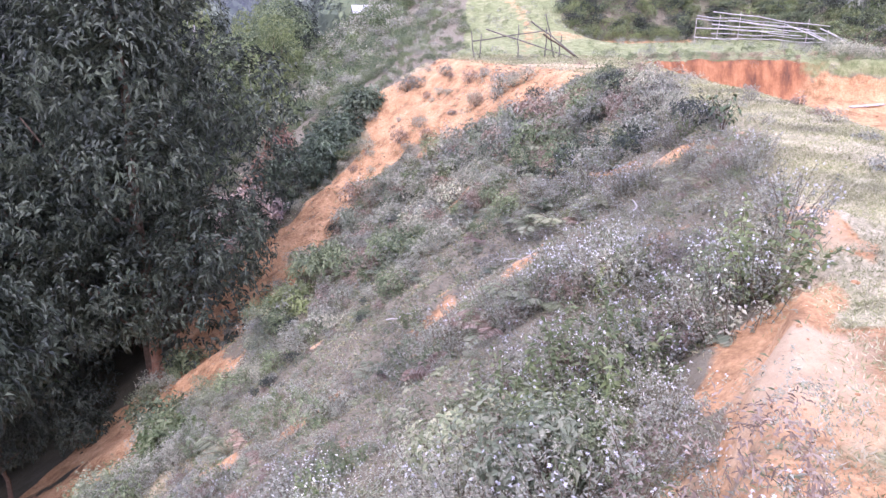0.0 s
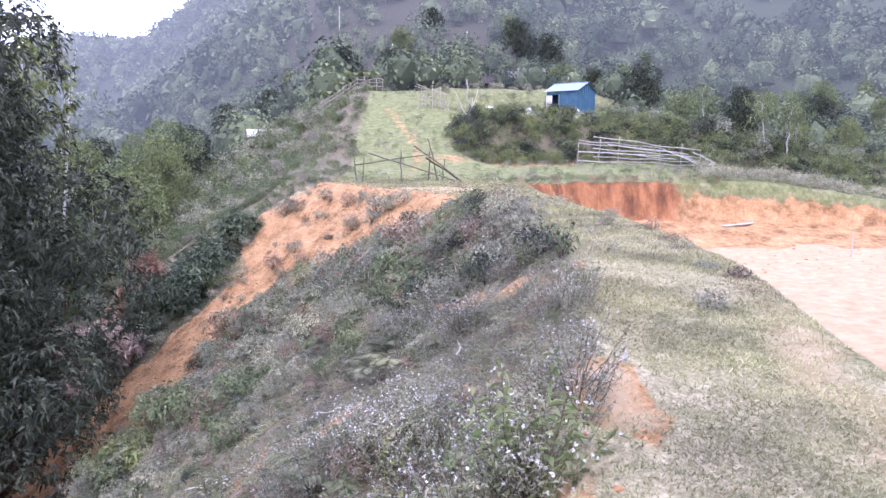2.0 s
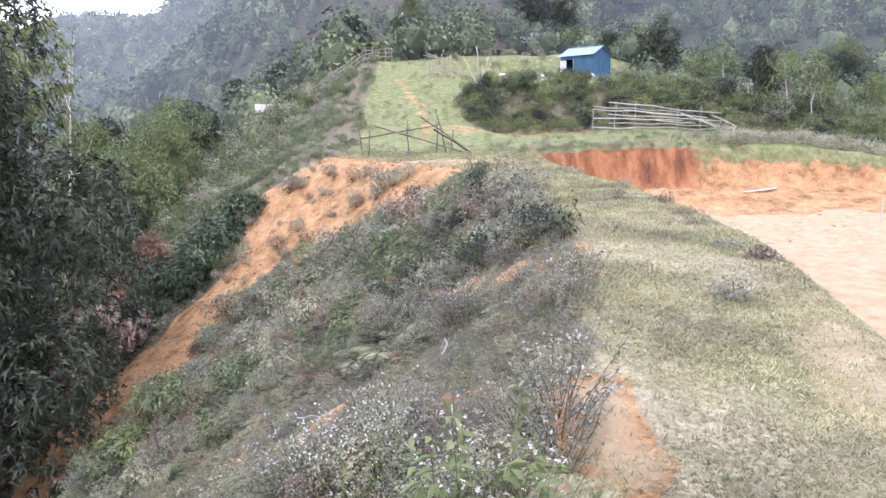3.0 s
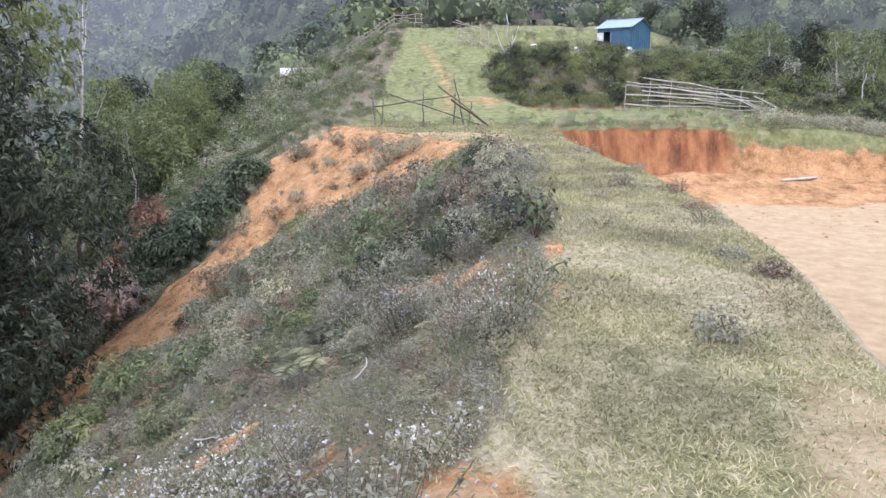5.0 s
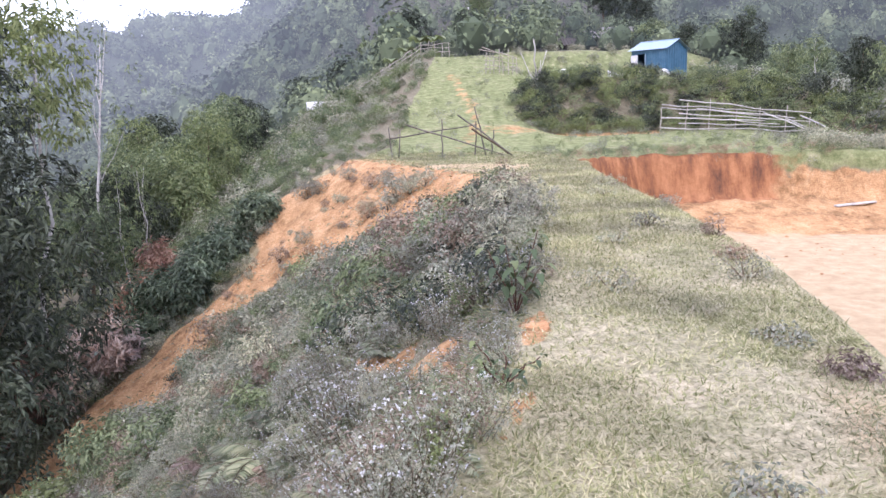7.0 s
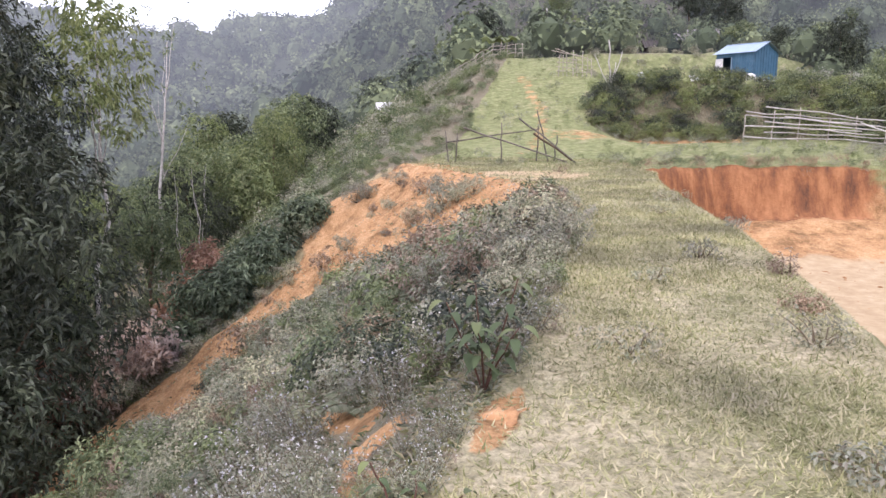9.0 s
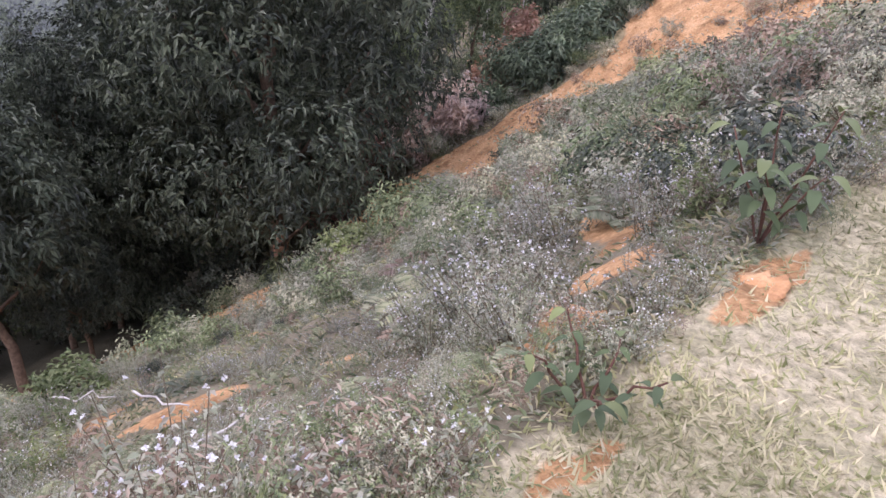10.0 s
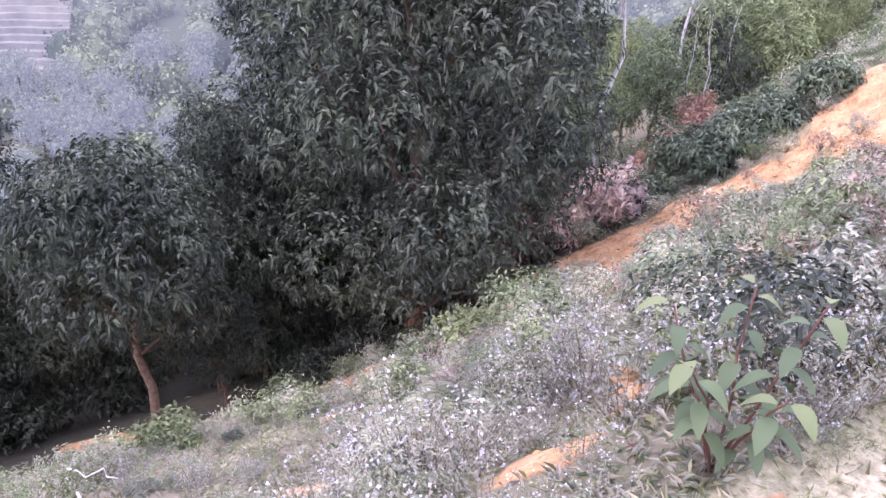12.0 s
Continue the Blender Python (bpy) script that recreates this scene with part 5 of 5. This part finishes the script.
BLUE = metal_material("blue_painted_metal", [(0.025, 0.085, 0.14), (0.04, 0.115, 0.18), (0.065, 0.145, 0.21)])
ROOF_BLUE = metal_material("pale_blue_roof_metal", [(0.2, 0.28, 0.35), (0.28, 0.36, 0.43)], 0.5)
WHITE = rough_material("dusty_white", [(0.5, 0.49, 0.47), (0.75, 0.74, 0.72)], 4)
DARK_IN = rough_material("dark_timber", [(0.05, 0.045, 0.04), (0.1, 0.09, 0.08)], 6)
GREY_ROOF = rough_material("grey_weathered_roofing", [(0.11, 0.105, 0.1), (0.18, 0.17, 0.16), (0.24, 0.23, 0.22)], 3)


def build_hut():
    L, W, H, R = 2.7, 2.7, 1.75, 2.35
    hx, hy_ = 18.0, 58.3
    hz_ = ground_at(hx, hy_)
    hut = thing("hut", "small blue sheet-metal hut with pale roof and open door", "hut", pose(hx, hy_, hz_, 0, 0, -47.5))
    part("plinth", box_mesh("plinth", (-L / 2 - 0.1, -W / 2 - 0.1, -0.9), (L / 2 + 0.1, W / 2 + 0.1, 0.05), WHITE, 0.03), hut, "pale concrete plinth")
    x0, x1 = -L / 2, L / 2
    d0, d1 = x0 + 0.45, x0 + 1.1
    part("wall", ribbed_sheet("wall", (x0, -W / 2, 0.05), (d0 - x0, 0, 0), (0, 0, H), BLUE), hut)
    part("wall", ribbed_sheet("wall", (d1, -W / 2, 0.05), (x1 - d1, 0, 0), (0, 0, H), BLUE), hut)
    part("wall", ribbed_sheet("wall", (d0, -W / 2, 1.5), (d1 - d0, 0, 0), (0, 0, H - 1.45), BLUE), hut)
    part("wall", ribbed_sheet("wall", (x1, W / 2, 0.05), (-L, 0, 0), (0, 0, H), BLUE), hut)
    for s in (-1, 1):
        x = s * L / 2
        v = [(x, -W / 2, 0.05), (x, W / 2, 0.05), (x, W / 2, H + 0.05), (x, 0, R), (x, -W / 2, H + 0.05)]
        v += [(a - s * 0.03, b, c) for a, b, c in v]
        f = [(0, 1, 2, 3, 4), (9, 8, 7, 6, 5)] + [(i, (i + 1) % 5, (i + 1) % 5 + 5, i + 5) for i in range(5)]
        part("gable", mesh_of("gable", v, f, BLUE), hut)
        for k in range(9):
            y = -W / 2 + 0.15 + k * 0.3
            top = H + (R - H) * (1 - abs(y) / (W / 2))
            part("rib", box_mesh("rib", (x - 0.012 + s * 0.012, y - 0.02, 0.06), (x + 0.012 + s * 0.012, y + 0.02, top), BLUE), hut)
    o = 0.18
    rise = (R - H) / (W / 2)
    part("roof", ribbed_sheet("roof", (x0 - o, -W / 2 - o, H + 0.07 - o * rise), (L + 2 * o, 0, 0), (0, W / 2 + o, R - H + o * rise), ROOF_BLUE, 0.25, 0.03), hut, "pale blue ribbed roof sheet")
    part("roof", ribbed_sheet("roof", (x1 + o, W / 2 + o, H + 0.07 - o * rise), (-L - 2 * o, 0, 0), (0, -W / 2 - o, R - H + o * rise), ROOF_BLUE, 0.25, 0.03), hut, "pale blue ribbed roof sheet")
    part("ridge_cap", box_mesh("ridge_cap", (x0 - o, -0.09, R + 0.06), (x1 + o, 0.09, R + 0.1), ROOF_BLUE, 0.015), hut)
    part("door", box_mesh("door", (d0 - 0.45, -W / 2 - 0.09, 0.1), (d0 + 0.1, -W / 2 - 0.05, 1.45), WHITE, 0.01), hut, "white door standing open")
    part("door_frame", box_mesh("door_frame", (d1, -W / 2 - 0.05, 0.05), (d1 + 0.05, -W / 2 + 0.03, 1.5), ROOF_BLUE, 0.008), hut)
    return hx, hy_, hz_


build_hut()


def lump_mesh(name, sx, sy, sz, mat, rough=0.2, seed=0, sub=2):
    bm = bmesh.new()
    bmesh.ops.create_icosphere(bm, subdivisions=sub, radius=1)
    for v in bm.verts:
        k = 1 + rough * noise.noise(v.co * 1.3 + Vector((seed * 3.1, 0, 0))) + 0.5 * rough * noise.noise(v.co * 3.1 + Vector((0, seed * 2.3, 0)))
        v.co = Vector((v.co.x * sx * k, v.co.y * sy * k, v.co.z * sz * k))
    me = bpy.data.meshes.new(name)
    bm.to_mesh(me)
    bm.free()
    me.materials.append(mat)
    for p in me.polygons:
        p.use_smooth = sub > 1
    return me


sacks = [lump_mesh("sack", 0.35, 0.22, 0.16, WHITE, 0.35, i) for i in range(4)]
for i in range(26):
    if i < 18:
        x, y = 14.0 + rng.uniform(0, 4.0), 55.2 + rng.uniform(-0.5, 0.7)
    else:
        x, y = 11.0 + rng.uniform(-0.8, 0.8), 53.0 + rng.uniform(-0.4, 0.4)
    ob = new("sack", sacks[i % 4])
    ob.matrix_basis = pose(x, y, ground_at(x, y) + 0.1 + 0.2 * (i % 3 == 0), 0, rng.uniform(-12, 12), rng.uniform(0, 360))
    tagged(ob, "dusty white sack heaped on the terrace by the hut", "sack", "sacks by the hut")


def shed(x, y, w, d, h, turn, mat, label):
    ob = thing("shed", label, "shed", pose(x, y, ground_at(x, y) - 0.1, 0, 0, turn))
    for sx in (-1, 1):
        for sy in (-1, 1):
            part("post", box_mesh("post", (sx * w / 2 - 0.06, sy * d / 2 - 0.06, 0), (sx * w / 2 + 0.06, sy * d / 2 + 0.06, h), DARK_IN), ob)
    part("wall", box_mesh("wall", (-w / 2 + 0.07, d / 2 - 0.05, 0), (w / 2 - 0.07, d / 2, h), DARK_IN), ob)
    part("wall", box_mesh("wall", (-w / 2 + 0.07, -d / 2, 0), (w / 2 - 0.07, -d / 2 + 0.05, h * 0.7), GREY_ROOF), ob)
    part("roof", ribbed_sheet("roof", (-w / 2 - 0.3, -d / 2 - 0.3, h + 0.02), (w + 0.6, 0, 0), (0, d / 2 + 0.3, 0.7), mat, 0.3, 0.04, 0.03), ob)
    part("roof", ribbed_sheet("roof", (w / 2 + 0.3, d / 2 + 0.3, h + 0.02), (-w - 0.6, 0, 0), (0, -d / 2 - 0.3, 0.7), mat, 0.3, 0.04, 0.03), ob)


shed(16.6, 73, 2.2, 2.0, 0.75, 8, GREY_ROOF, "low open shed with weathered grey roof")
shed(18.6, 74.5, 2.2, 1.8, 0.9, -12, GREY_ROOF, "low open shed with weathered grey roof")
shed(14.6, 72, 2.4, 1.8, 0.35, 5, DARK_IN, "dark timber shelter on the upper terrace")
shed(-6.0, 60, 1.5, 0.9, 1.0, 15, WHITE, "shelter with pale sheet roof among scrub")


def banana(x, y, tall, n):
    ob = thing("banana_plant", "banana plant with long drooping torn leaves", "banana plant", pose(x, y, ground_at(x, y) - 0.1))
    part("stem", mesh_of("stem", *tube(bent((0, 0, 0), (0.1, 0, tall * 0.5), 0, 0.02, 5), np.linspace(0.12, 0.06, 5), 8), LEAF_LIGHT, True), ob)
    for k in range(n):
        a = k * 2.4
        v, f = broad_leaf(np.array([0.1, 0, tall * 0.45]), np.array([math.cos(a), math.sin(a), 1.2]), tall * rng.uniform(0.5, 0.65))
        part("leaf", mesh_of("leaf", v, f, LEAF_LIGHT, True), ob)


for x, y, tall in ((1.2, 60.2, 2.6), (0.2, 59.6, 2.2), (2.2, 60.6, 2.4), (-0.8, 59.0, 1.9)):
    banana(x, y, tall, 7)

board = new("board", box_mesh("board", (-0.75, -0.1, -0.02), (0.75, 0.1, 0.03), BARK_PALE, 0.008))
board.matrix_basis = pose(16.9, 29.9, ground_at(16.9, 29.9) + 0.06, 0, -3, 12)
tagged(board, "pale weathered plank lying on the yard's soil", "plank")
for x, y, turn, ln in ((-0.6, 9.8, 35, 0.5), (1.0, 9.4, 12, 0.4), (2.3, 8.7, 80, 0.4)):
    stick = new("stick", mesh_of("stick", *tube(bent((-ln / 2, 0, 0), (ln / 2, 0, 0.08), 0, 0.02, 6), np.linspace(0.009, 0.005, 6), 6), BARK_PALE, True))
    stick.matrix_basis = pose(x, y, ground_at(x, y) + 0.14, 0, 8, turn)
    tagged(stick, "bare pale stick caught in the weeds", "stick")


# ---- crumbled soil ----
SOIL_LUMP = rough_material("orange_soil_lumps", [(0.26, 0.13, 0.06), (0.44, 0.24, 0.11), (0.58, 0.38, 0.2)], 7, 0.8, 0.03)
for i, (x, y, sx, sy, sz) in enumerate(((3.5, 9.4, 0.12, 0.2, 0.05), (4.0, 9.95, 0.1, 0.2, 0.05))):
    ob = new("soil_outcrop", lump_mesh("soil_outcrop", sx, sy, sz, SOIL_LUMP, 1.0, i + 2, 4))
    ob.matrix_basis = pose(x, y, ground_at(x, y) - 0.04, rng.normal() * 5, rng.normal() * 5, rng.uniform(0, 360))
    tagged(ob, "small reddish lump of bare soil at the rim", "soil")


def crumbs():
    """Loose clods on the bare soil of the scar, the mound and the yard."""
    bm = bmesh.new()
    bmesh.ops.create_icosphere(bm, subdivisions=1, radius=1)
    v = np.array([q.co[:] for q in bm.verts])
    f = np.array([[q.index for q in p.verts] for p in bm.faces])
    bm.free()
    v = v * (1 + 0.25 * rng.normal(size=(len(v), 1))) * [1, 0.8, 0.6]
    p = places(2600, -9, 4, 12, 31, lambda x, y: masks(x, y)["soil"] * 0.6)
    q = places(900, 7, 20, 22, 31, lambda x, y: masks(x, y)["soil"] * 0.5)
    r = places(2200, 0, 5, 1, 12, lambda x, y: masks(x, y)["soil"] * 0.5)
    p = np.concatenate([p, q, r])
    size = np.where(p[:, 1] < 12, 0.4, 1.0) * (0.015 + 0.06 * rng.random(len(p)) ** 3)
    vv, ff = strewn((v, f), p, rng.uniform(0, 6.28, len(p)), size, 0.2)
    tagged(new("soil_clods", mesh_of("soil_clods", vv, ff, SOIL_LUMP)), "loose orange clods on bare soil", "soil", "", "stuff")


crumbs()
